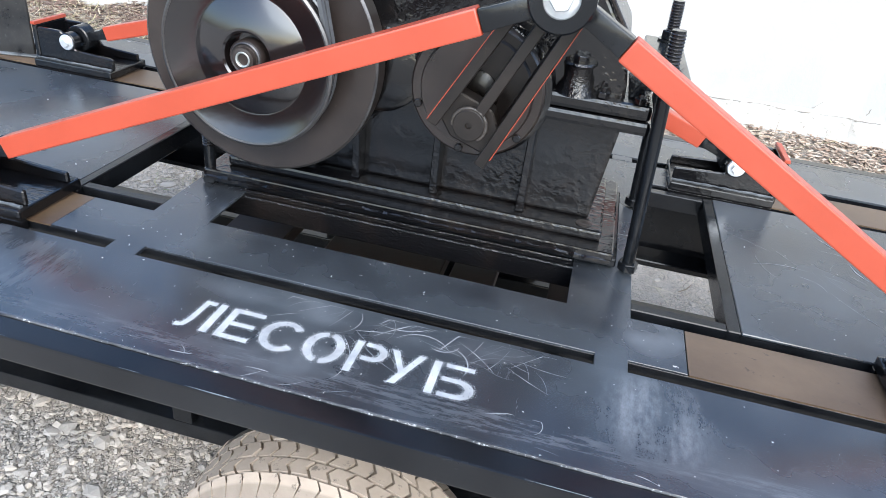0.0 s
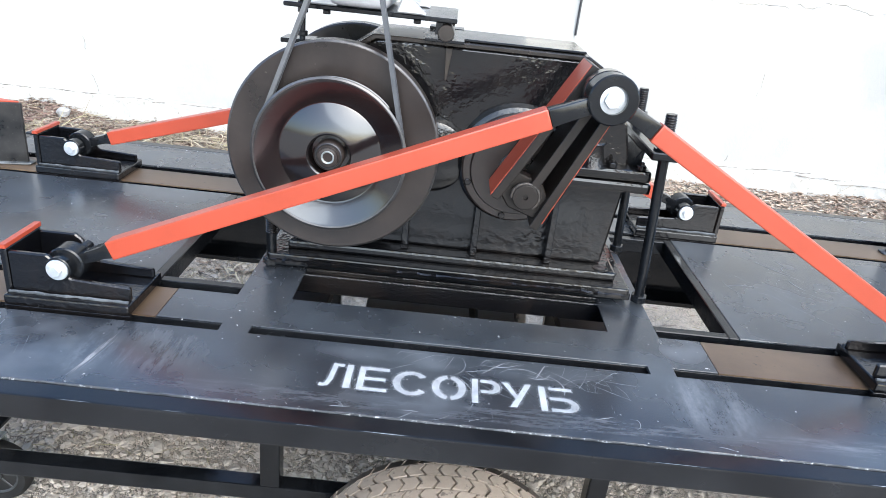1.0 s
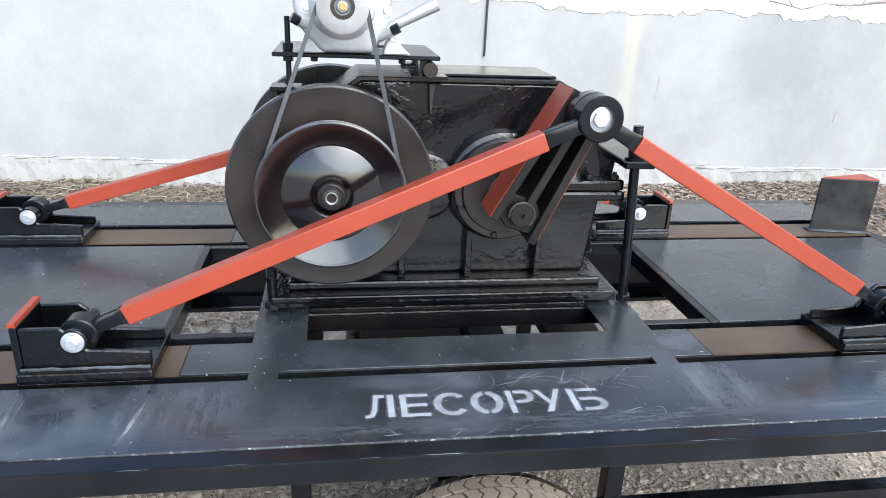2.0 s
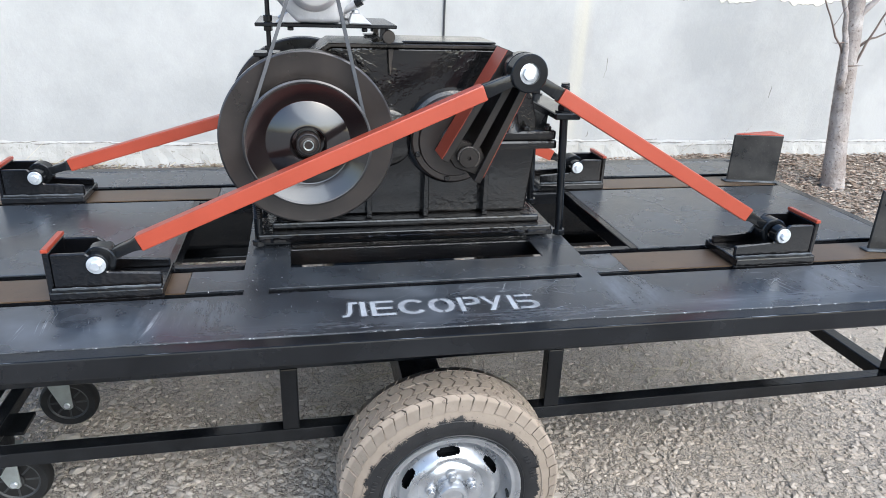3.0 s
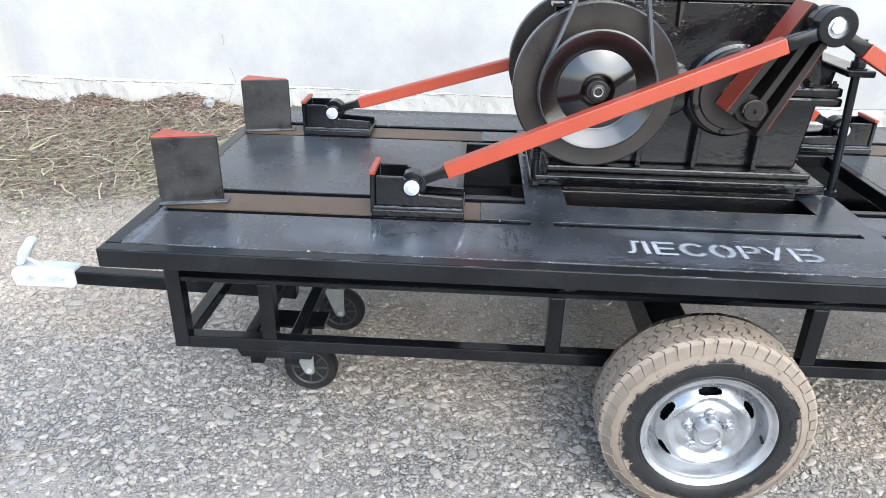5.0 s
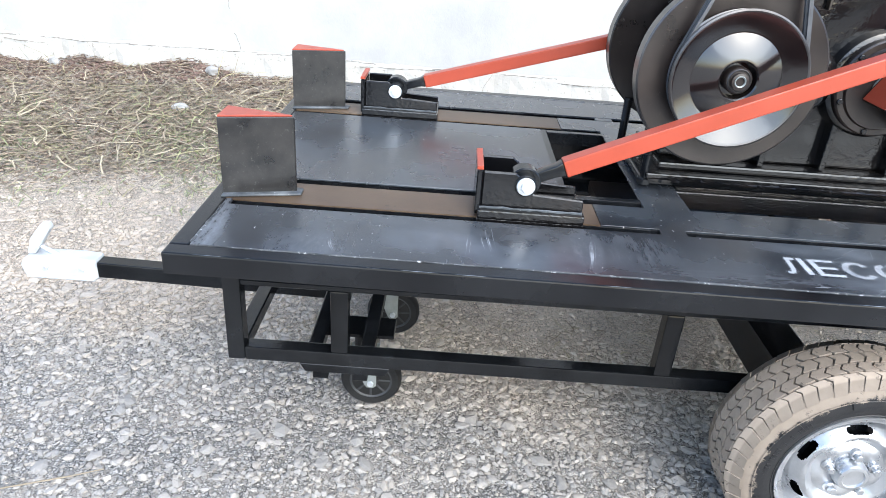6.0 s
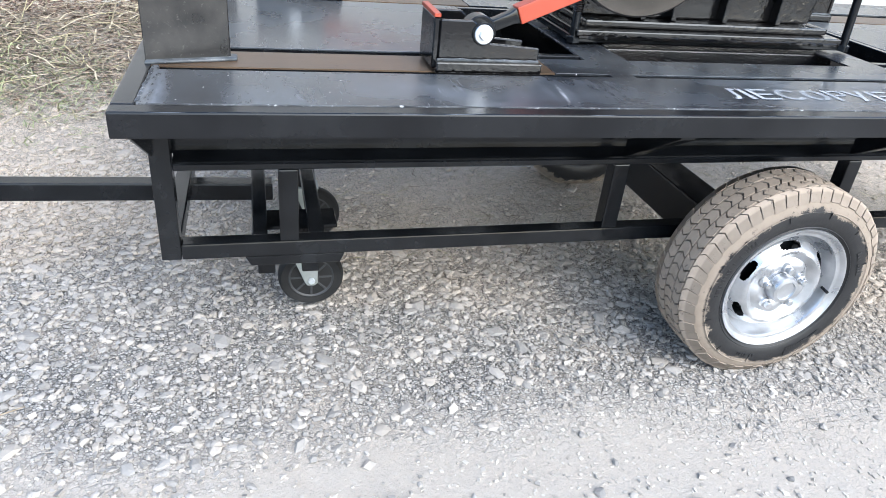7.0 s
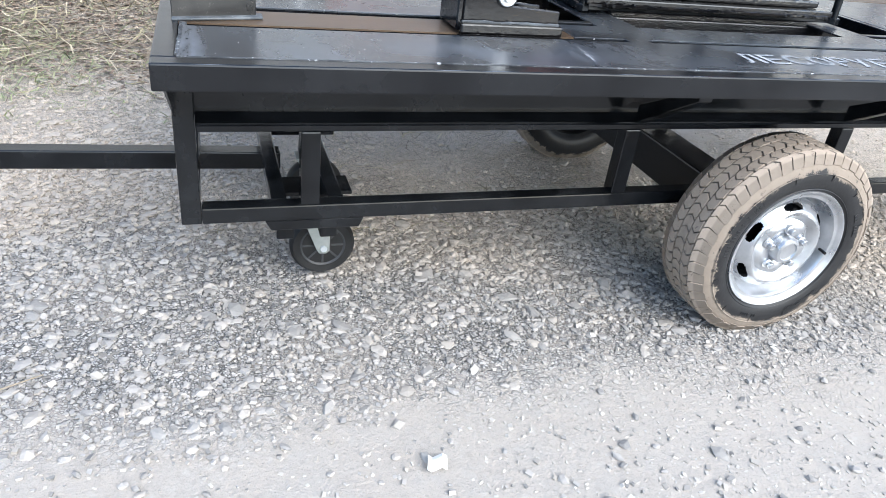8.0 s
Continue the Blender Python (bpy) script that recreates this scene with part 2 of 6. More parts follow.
def plaster():
    """Whitewashed plaster: grey damp blotches, ochre runs, pits."""
    m, n, l, p = shader("whitewashed_plaster")
    vec = n.new("ShaderNodeTexCoord").outputs["Object"]
    big, mid, fine = noise_at(n, l, vec, 0.8, 6, 0.65), noise_at(n, l, vec, 3.0, 8, 0.7), noise_at(n, l, vec, 45, 6, 0.7)
    col = mix(n, l, ramp(n, l, big, 0.42, 0.60), (0.372, 0.367, 0.357), (0.306, 0.304, 0.297))
    col = mix(n, l, ramp(n, l, mid, 0.55, 0.75, b=(0.55, 0.55, 0.55, 1)), col, (0.36, 0.35, 0.33))
    run = noise_at(n, l, vec, 1.1, 4, 0.6, (1.6, 1.0, 0.12))
    col = mix(n, l, ramp(n, l, run, 0.60, 0.74, b=(0.6, 0.6, 0.6, 1)), col, (0.49, 0.44, 0.34))
    col = mix(n, l, ramp(n, l, fine, 0.70, 0.74), col, (0.40, 0.38, 0.36))
    l.new(col, p.inputs["Base Color"])
    p.inputs["Roughness"].default_value = 0.9
    bump(n, l, p, math_node(n, l, "ADD", mid, math_node(n, l, "MULTIPLY", fine, 0.4)), 0.35, 0.012)
    return m


def soil_material():
    """Compacted grey grit and brown earth with fine stones."""
    m, n, l, p = shader("compacted_grit")
    vec = n.new("ShaderNodeTexCoord").outputs["Object"]
    big, mid, fine = noise_at(n, l, vec, 0.7, 5), noise_at(n, l, vec, 7, 7, 0.7), noise_at(n, l, vec, 90, 5, 0.7)
    sp = n.new("ShaderNodeSeparateXYZ")
    l.new(vec, sp.inputs[0])
    earth = math_node(n, l, "ADD", math_node(n, l, "ADD", math_node(n, l, "MULTIPLY", sp.outputs["Y"], 0.62), ramp(n, l, math_node(n, l, "MULTIPLY", math_node(n, l, "ADD", sp.outputs["X"], 2.0), 0.25), 0.1, 0.9, b=(0.75, 0.75, 0.75, 1))), math_node(n, l, "MULTIPLY", big, 0.7))
    col = mix(n, l, ramp(n, l, earth, 0.80, 1.08), (0.335, 0.298, 0.256), (0.55, 0.455, 0.355))
    col = mix(n, l, ramp(n, l, mid, 0.35, 0.75), col, (0.328, 0.301, 0.266))
    specks = noise_at(n, l, vec, 60, 7, 0.75)
    col = mix(n, l, ramp(n, l, specks, 0.54, 0.72, b=(0.55, 0.55, 0.55, 1)), col, (0.19, 0.172, 0.150))
    col = mix(n, l, ramp(n, l, noise_at(n, l, vec, 230, 4, 0.7), 0.58, 0.66, b=(0.6, 0.6, 0.6, 1)), col, (0.16, 0.145, 0.128))
    col = mix(n, l, ramp(n, l, noise_at(n, l, vec, 38, 6, 0.7), 0.56, 0.68, b=(0.6, 0.6, 0.6, 1)), col, (0.378, 0.352, 0.316))
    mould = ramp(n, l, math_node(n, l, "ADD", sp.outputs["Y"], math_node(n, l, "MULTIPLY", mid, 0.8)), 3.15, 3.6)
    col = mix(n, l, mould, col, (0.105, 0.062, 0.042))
    # Brown bank earth painted darker, standing in for shadows between the straw.
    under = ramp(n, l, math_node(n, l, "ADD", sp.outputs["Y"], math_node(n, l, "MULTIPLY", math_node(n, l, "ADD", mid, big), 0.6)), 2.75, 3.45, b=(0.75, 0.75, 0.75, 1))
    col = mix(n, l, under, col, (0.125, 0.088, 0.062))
    thin = ramp(n, l, math_node(n, l, "ADD", sp.outputs["X"], math_node(n, l, "MULTIPLY", big, 0.8)), 0.7, 1.3, (1, 1, 1, 1), (0.9, 0.9, 0.9, 1))
    loose = ramp(n, l, math_node(n, l, "ADD", sp.outputs["Y"], math_node(n, l, "MULTIPLY", big, 0.9)), 0.22, 0.55, (0.04, 0.04, 0.04, 1))
    # Soil among loose chippings painted darker, standing in for shade between stones.
    bed_shade = math_node(n, l, "MULTIPLY", ramp(n, l, loose, 0.4, 1.0), ramp(n, l, earth, 0.80, 1.08, (0.6, 0.6, 0.6, 1), (0.15, 0.15, 0.15, 1)))
    col = mix(n, l, bed_shade, col, (0.10, 0.094, 0.086))
    height = math_node(n, l, "ADD", math_node(n, l, "MULTIPLY", mid, 0.5), math_node(n, l, "MULTIPLY", fine, 0.5))
    for scale, share in ((52, 0.55), (120, 0.75)):
        v, gap = n.new("ShaderNodeTexVoronoi"), n.new("ShaderNodeTexVoronoi")
        gap.feature = "DISTANCE_TO_EDGE"
        warp = n.new("ShaderNodeVectorMath")
        warp.operation = "ADD"
        l.new(vec, warp.inputs[0])
        wob = n.new("ShaderNodeTexNoise")
        wob.inputs["Scale"].default_value = scale * 0.8
        l.new(vec, wob.inputs["Vector"])
        small = n.new("ShaderNodeVectorMath")
        small.operation = "SCALE"
        small.inputs["Scale"].default_value = 0.6 / scale
        l.new(wob.outputs["Color"], small.inputs[0])
        l.new(small.outputs[0], warp.inputs[1])
        for w in (v, gap):
            w.inputs["Scale"].default_value = scale
            l.new(warp.outputs[0], w.inputs["Vector"])
        sep = n.new("ShaderNodeSeparateColor")
        l.new(v.outputs["Color"], sep.inputs[0])
        stone = mix(n, l, sep.outputs[0], (0.206, 0.196, 0.184), (0.475, 0.453, 0.424))
        stone = mix(n, l, ramp(n, l, earth, 0.80, 1.08, b=(0.85, 0.85, 0.85, 1)), stone, (0.45, 0.375, 0.290))
        body = ramp(n, l, gap.outputs["Distance"], 0.02, 0.16)
        pick = math_node(n, l, "MULTIPLY", math_node(n, l, "MULTIPLY", ramp(n, l, sep.outputs[1], 1 - share, 1.02 - share), loose), math_node(n, l, "MULTIPLY", thin, ramp(n, l, earth, 0.80, 1.08, (1, 1, 1, 1), (0.75, 0.75, 0.75, 1))))
        # Near-black gap colour paints the shadow round each fine stone.
        gaps = mix(n, l, body, (0.055, 0.05, 0.045), stone)
        col = mix(n, l, math_node(n, l, "MULTIPLY", pick, 0.85), col, gaps)
        height = math_node(n, l, "ADD", height, math_node(n, l, "MULTIPLY", math_node(n, l, "MULTIPLY", body, pick), 40.0 / scale))
    # Pale sandy earth, lightened further to offset the trailer's shade behind it.
    lifted_sand = math_node(n, l, "MULTIPLY", ramp(n, l, math_node(n, l, "ADD", sp.outputs["Y"], math_node(n, l, "MULTIPLY", big, 0.6)), 1.0, 1.45), ramp(n, l, math_node(n, l, "ADD", sp.outputs["Y"], mid), 2.3, 3.0, (1, 1, 1, 1), (0, 0, 0, 1)))
    dust = ramp(n, l, noise_at(n, l, vec, 1.9, 5, 0.6), 0.50, 0.66, b=(0.45, 0.45, 0.45, 1))
    col = mix(n, l, dust, col, (0.330, 0.290, 0.247))
    col = mix(n, l, math_node(n, l, "MULTIPLY", lifted_sand, 0.75), col, (0.60, 0.485, 0.362))
    l.new(col, p.inputs["Base Color"])
    p.inputs["Roughness"].default_value = 0.95
    bump(n, l, p, height, 0.9, 0.008)
    return m


def scattered(name, colours, rough=0.9, grain=60.0):
    """One colour of a range for each loose piece."""
    m, n, l, p = shader(name)
    g = n.new("ShaderNodeNewGeometry")
    r = n.new("ShaderNodeValToRGB")
    for k, c in enumerate(colours):
        e = r.color_ramp.elements[k] if k < 2 else r.color_ramp.elements.new(1.0)
        e.position, e.color = k / (len(colours) - 1), (*c, 1)
    l.new(g.outputs["Random Per Island"], r.inputs["Fac"])
    vec = n.new("ShaderNodeTexCoord").outputs["Object"]
    f = noise_at(n, l, vec, grain, 6, 0.75)
    l.new(mix(n, l, ramp(n, l, f, 0.3, 0.75, b=(0.25, 0.25, 0.25, 1)), r.outputs["Color"], (0.40, 0.375, 0.34)), p.inputs["Base Color"])
    p.inputs["Roughness"].default_value = rough
    bump(n, l, p, f, 0.3, 0.003)
    return m


def chippings(name, colours):
    """Grey stone chips, dusted with beige earth where the ground is earthy."""
    m = scattered(name, colours, 0.9, 90.0)
    n, l = m.node_tree.nodes, m.node_tree.links
    p = n["Principled BSDF"]
    col = p.inputs["Base Color"].links[0].from_socket
    vec = n.new("ShaderNodeTexCoord").outputs["Object"]
    sp = n.new("ShaderNodeSeparateXYZ")
    l.new(vec, sp.inputs[0])
    big = noise_at(n, l, vec, 0.7, 5)
    right = ramp(n, l, math_node(n, l, "MULTIPLY", math_node(n, l, "ADD", sp.outputs["X"], 2.0), 0.25), 0.1, 0.9, b=(0.75, 0.75, 0.75, 1))
    earth = math_node(n, l, "ADD", math_node(n, l, "ADD", math_node(n, l, "MULTIPLY", sp.outputs["Y"], 0.62), right), math_node(n, l, "MULTIPLY", big, 0.7))
    l.new(mix(n, l, ramp(n, l, earth, 0.80, 1.08, b=(0.62, 0.62, 0.62, 1)), col, (0.405, 0.340, 0.268)), p.inputs["Base Color"])
    return m


def casting(name, size, lo, hi, depth):
    """Thick glossy black brush paint over a rough casting: lumps in patches, smooth runs between, rubbed brown here and there."""
    m, n, l, p = shader(name)
    vec = n.new("ShaderNodeTexCoord").outputs["Object"]
    big, lump, fine = noise_at(n, l, vec, 5.0, 5, 0.6), noise_at(n, l, vec, size, 2, 0.5), noise_at(n, l, vec, 210, 3, 0.6)
    run = noise_at(n, l, vec, 13, 3, 0.5, (1.0, 1.0, 0.5))
    col = mix(n, l, ramp(n, l, big, 0.35, 0.7), (0.0024, 0.0026, 0.0034), (0.0062, 0.0056, 0.0056))
    col = mix(n, l, ramp(n, l, run, 0.55, 0.80, b=(0.7, 0.7, 0.7, 1)), col, (0.014, 0.0100, 0.0080))
    col = mix(n, l, ramp(n, l, fine, 0.72, 0.76), col, (0.05, 0.047, 0.045))
    l.new(col, p.inputs["Base Color"])
    l.new(math_node(n, l, "ADD", math_node(n, l, "MULTIPLY", run, 0.20), 0.06), p.inputs["Roughness"])
    p.inputs["Specular IOR Level"].default_value = 0.52
    where = ramp(n, l, big, lo, hi, (0.15, 0.15, 0.15, 1))
    h = math_node(n, l, "ADD", math_node(n, l, "MULTIPLY", ramp(n, l, lump, 0.38, 0.66), where), math_node(n, l, "MULTIPLY", run, 0.8))
    bump(n, l, p, h, 0.8, depth)
    return m


M_DECK = deck_paint()
M_EDGE = painted("black_rolled_angle_enamel", (0.0045, 0.0049, 0.0060), (0.0115, 0.0122, 0.0140), 0.22, 0, 5, 60, 0.20, 0.0009, (0.035, 0.037, 0.040), 0.67, shine=0.30)
M_FRAME = painted("black_frame_enamel", (0.0030, 0.0034, 0.0042), (0.0105, 0.0114, 0.0130), 0.17, 0, 8, 45, 0.30, 0.0012, (0.09, 0.09, 0.09), 0.70, shine=0.32)
M_CAST = casting("black_painted_casting", 60, 0.45, 0.62, 0.0013)
M_PIT = casting("pitted_black_paint", 170, 0.0, 0.12, 0.0009)
M_BRUSH = casting("brushed_black_enamel", 80, 0.35, 0.60, 0.0007)
M_STEEL = painted("dark_oiled_steel", (0.0070, 0.0056, 0.0050), (0.0200, 0.0150, 0.0125), 0.26, 0.10, 7, 60, 0.22, 0.0012, (0.035, 0.026, 0.021), 0.62, shine=0.55)
M_FLY = painted("brown_black_turned_steel", (0.0115, 0.0088, 0.0080), (0.0300, 0.0225, 0.0195), 0.30, 0.12, 6, 60, 0.25, 0.0012, (0.060, 0.050, 0.044), 0.64, shine=0.6)
M_CRANK = painted("dark_brown_crank_steel", (0.0060, 0.0048, 0.0044), (0.0150, 0.0112, 0.0092), 0.42, 0.05, 7, 60, 0.25, 0.0012, (0.028, 0.021, 0.017), 0.62, shine=0.35)
M_WORNWELD = painted("brown_painted_weld", (0.012, 0.0098, 0.0085), (0.045, 0.038, 0.033), 0.42, 0.1, 30, 120, 0.5, 0.0015, (0.10, 0.095, 0.09), 0.62, shine=0.45)
M_GLOSS = painted("glossy_dark_pulley_paint", (0.0042, 0.0036, 0.0042), (0.0105, 0.0078, 0.0075), 0.13, 0.0, 5, 70, 0.12, 0.001, (0.022, 0.017, 0.015), 0.66, shine=0.85)
M_SCUFF = painted("scuffed_black_paint", (0.0055, 0.0058, 0.0066), (0.0260, 0.0245, 0.0235), 0.30, 0, 14, 60, 0.35, 0.0014, (0.050, 0.047, 0.045), 0.60, shine=0.5)
M_DUSTWELD = painted("dusty_painted_weld", (0.020, 0.022, 0.025), (0.10, 0.108, 0.115), 0.42, 0, 16, 90, 0.5, 0.002, (0.24, 0.25, 0.26), 0.62, shine=0.4)
M_RIMEDGE = painted("bare_turned_steel", (0.055, 0.053, 0.054), (0.13, 0.125, 0.125), 0.36, 0.8, 9, 200, 0.15, 0.0006)
M_RAIL = painted("brown_greased_rail", (0.060, 0.038, 0.022), (0.115, 0.078, 0.048), 0.42, 0.15, 5, 110, 0.15, 0.001, (0.03, 0.02, 0.014), 0.62)
M_RUST = painted("dark_rusty_rolled_steel", (0.010, 0.0075, 0.0055), (0.030, 0.019, 0.012), 0.5, 0.1, 8, 110, 0.3, 0.001)
M_HUB = painted("grey_caster_hub", (0.020, 0.0205, 0.0215), (0.040, 0.041, 0.043), 0.45, shine=0.3)
M_RED = painted("orange_red_enamel", (0.262, 0.0385, 0.0168), (0.308, 0.046, 0.0205), 0.38, 0, 6, 60, 0.22, 0.0012, (0.21, 0.032, 0.015), 0.72, shine=0.52)
M_ZINC = painted("zinc_plated_steel", (0.55, 0.57, 0.60), (0.72, 0.74, 0.76), 0.33, 0.7, 40, 200, 0.10, 0.0006)
M_ZINCDULL = painted("dull_grey_zinc", (0.22, 0.235, 0.225), (0.32, 0.335, 0.32), 0.4, 0.4, 20, 150, 0.1, 0.0008)
M_GALV = painted("galvanised_coupling", (0.50, 0.52, 0.54), (0.66, 0.68, 0.70), 0.42, 0.45, 14, 120, 0.15, 0.001)
M_SILVER = painted("silver_wheel_paint", (0.36, 0.37, 0.39), (0.52, 0.53, 0.55), 0.29, 0.80, 12, 90, 0.22, 0.001, (0.34, 0.33, 0.32), 0.68)
M_ALLOY = painted("cast_aluminium_engine", (0.40, 0.40, 0.41), (0.55, 0.55, 0.56), 0.38, 0.55, 10, 140, 0.4, 0.002)
M_TURNED = painted("dull_turned_iron", (0.26, 0.255, 0.25), (0.36, 0.35, 0.34), 0.42, 0.5, 9, 160, 0.12, 0.0008, (0.14, 0.13, 0.12), 0.66)
M_BRASS = painted("yellow_passivated_steel", (0.42, 0.30, 0.12), (0.52, 0.38, 0.17), 0.35, 0.8)
M_BELT = painted("grey_rubber_belt", (0.055, 0.057, 0.062), (0.085, 0.088, 0.095), 0.6, 0, 20, 160, 0.2, 0.001)
M_DARKRUB = painted("black_caster_rubber", (0.0065, 0.0065, 0.0070), (0.016, 0.0155, 0.0150), 0.6, 0, 14, 120, 0.25, 0.001, (0.07, 0.06, 0.05), 0.68, shine=0.25)
M_TYRE = tyre_rubber()
M_WALL = plaster()
M_COAT = painted("old_beige_plaster", (0.58, 0.555, 0.50), (0.50, 0.47, 0.41), 0.9, 0, 3, 40, 0.5, 0.006, (0.36, 0.33, 0.29), 0.66)
M_SOIL = soil_material()
M_WHITE = painted("white_stencil_paint", (0.42, 0.43, 0.445), (0.25, 0.26, 0.275), 0.6, 0, 26, 150, 0.2, 0.0008, (0.13, 0.13, 0.14), 0.60)
M_WELD = painted("black_painted_weld", (0.02, 0.021, 0.023), (0.10, 0.104, 0.11), 0.5, 0.0, 12, 150, 0.4, 0.001, (0.42, 0.43, 0.44), 0.57, shine=0.2)
M_WORN = painted("paint_worn_to_grey", (0.20, 0.215, 0.235), (0.05, 0.055, 0.06), 0.32, 0.35, 9, 150, 0.2, 0.0006, (0.42, 0.44, 0.47), 0.60)
M_CHALK = painted("pale_scratched_paint", (0.13, 0.135, 0.145), (0.30, 0.305, 0.32), 0.6, 0, 30, 180, 0.2, 0.0005)
M_BARK = painted("pale_grey_bark", (0.20, 0.165, 0.145), (0.36, 0.33, 0.31), 0.9, 0, 6, 50, 0.9, 0.008, (0.10, 0.075, 0.06), 0.57)
M_TWIG = painted("dark_brown_twig", (0.09, 0.065, 0.055), (0.16, 0.12, 0.10), 0.85, 0, 20, 80, 0.4, 0.002)
M_CABLE = painted("black_cable_sheath", (0.02, 0.02, 0.022), (0.04, 0.04, 0.042), 0.55)
M_PAPER = painted("torn_white_paper", (0.75, 0.75, 0.74), (0.66, 0.65, 0.63), 0.8)
M_STONE = chippings("crushed_grey_stone", [(0.156, 0.147, 0.137), (0.222, 0.209, 0.194), (0.270, 0.254, 0.236), (0.295, 0.263, 0.225), (0.328, 0.309, 0.288)])
M_PEBBLE = scattered("pale_track_pebbles", [(0.25, 0.226, 0.197), (0.34, 0.312, 0.276), (0.43, 0.40, 0.36), (0.30, 0.268, 0.230)])
M_STRAW = scattered("dry_straw", [(0.045, 0.030, 0.020), (0.18, 0.130, 0.080), (0.48, 0.41, 0.28), (0.075, 0.050, 0.033), (0.32, 0.28, 0.14), (0.11, 0.070, 0.042)])
M_LITTER = scattered("dark_rotting_litter", [(0.055, 0.036, 0.026), (0.14, 0.092, 0.06), (0.25, 0.19, 0.13), (0.10, 0.06, 0.042)])
M_CLOD = scattered("red_brown_earth", [(0.070, 0.036, 0.026), (0.105, 0.054, 0.039), (0.14, 0.080, 0.058)])
M_ROCK = painted("pale_grey_rock", (0.22, 0.215, 0.205), (0.34, 0.33, 0.315), 0.9, 0, 14, 60, 0.6, 0.005)
M_GREEN = scattered("green_weeds", [(0.10, 0.13, 0.045), (0.18, 0.20, 0.085), (0.28, 0.28, 0.14), (0.13, 0.165, 0.06)])
M_CRUMB_SHADE = painted("dark_plaster_edge_and_shade", (0.12, 0.108, 0.095), (0.25, 0.23, 0.20), 0.95, 0, 9, 60, 0.6, 0.004)
M_PLINTH = painted("dirty_crumbling_plaster", (0.372, 0.362, 0.340), (0.315, 0.302, 0.276), 0.9, 0, 3.5, 60, 0.45, 0.006, (0.20, 0.18, 0.155), 0.60)
M_LEAF = scattered("brown_fallen_leaves", [(0.10, 0.065, 0.045), (0.22, 0.15, 0.10), (0.36, 0.27, 0.20), (0.42, 0.36, 0.29), (0.15, 0.08, 0.05)])

# ---- ground and wall ----
def ground_height(x, y):
    """Level grit under the table, rising to an earth bank along the wall."""
    s = np.clip((y - 1.75) / 2.2, 0, 1)
    bank = 0.125 * s * s * (3 - 2 * s)
    wave = 0.008 * np.sin(2.1 * x + 0.7) * np.sin(1.7 * y + 0.4) + 0.004 * np.sin(6.3 * x + 2.1 * y)
    heap = sum(h * np.exp(-((x - a) / w) ** 2 - ((y - 3.98) / 0.26) ** 2) for a, w, h in ((-4.7, 0.35, 0.06), (-3.86, 0.25, 0.085), (-3.10, 0.33, 0.10), (-2.1, 0.3, 0.03), (3.4, 0.5, 0.02)))
    return bank + wave + heap


def axis_steps(lo, hi, fine, far):
    inner = np.arange(lo, hi + fine, fine)
    out = [1.5, 4, 10, 30, 90, 300, 900]
    return np.concatenate([[lo - d for d in out[::-1]], inner, [hi + d for d in out]])


gx, gy = axis_steps(-6, 6, 0.05, 1), axis_steps(-3, 4.1, 0.05, 1)
X, Y = np.meshgrid(gx, gy, indexing="ij")
Z = ground_height(np.clip(X, -8, 8), np.clip(Y, -4, 5))
me = bpy.data.meshes.new("ground")
idx = np.arange(X.size).reshape(X.shape)
quads = np.stack([idx[:-1, :-1], idx[1:, :-1], idx[1:, 1:], idx[:-1, 1:]], -1).reshape(-1, 4)
me.from_pydata(np.stack([X, Y, Z], -1).reshape(-1, 3).tolist(), [], quads.tolist())
me.shade_smooth()
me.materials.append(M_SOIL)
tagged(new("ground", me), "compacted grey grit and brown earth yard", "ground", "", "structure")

WALL_Y = 4.12
wall = lone("wall_back", box(-14, 14, WALL_Y, WALL_Y + 0.3, -0.1, 3.4, 0.01), M_WALL, "long whitewashed plaster wall with damp stains", "wall", "", "structure")


def skirting():
    """A rough band of thicker plaster along the wall's foot, with a broken top edge."""
    own = bmesh.new()
    rng = random.Random(4)
    xs = [-9 + 0.06 * i for i in range(300)]
    rows = []
    for x in xs:
        top = 0.290 - 0.0085 * x + 0.006 * math.sin(1.3 * x) + rng.uniform(-0.008, 0.008)
        out = 0.03 + 0.010 * math.sin(3.1 * x) + rng.uniform(-0.006, 0.006)
        prof = [(WALL_Y - 0.002, top + 0.012), (WALL_Y - out * 0.6, top), (WALL_Y - out, top - 0.03), (WALL_Y - out - rng.uniform(0, 0.02), top - 0.10), (WALL_Y - out - 0.03 - rng.uniform(0, 0.03), 0.0)]
        rows.append([own.verts.new((x, y, z)) for y, z in prof])
    for a, b in zip(rows, rows[1:]):
        for k in range(4):
            own.faces.new((a[k], b[k], b[k + 1], a[k + 1]))
    return own


tagged(part("baseboard", skirting(), M_PLINTH, None, "rough crumbling plaster plinth along the wall"), "", "plinth", "", "structure")


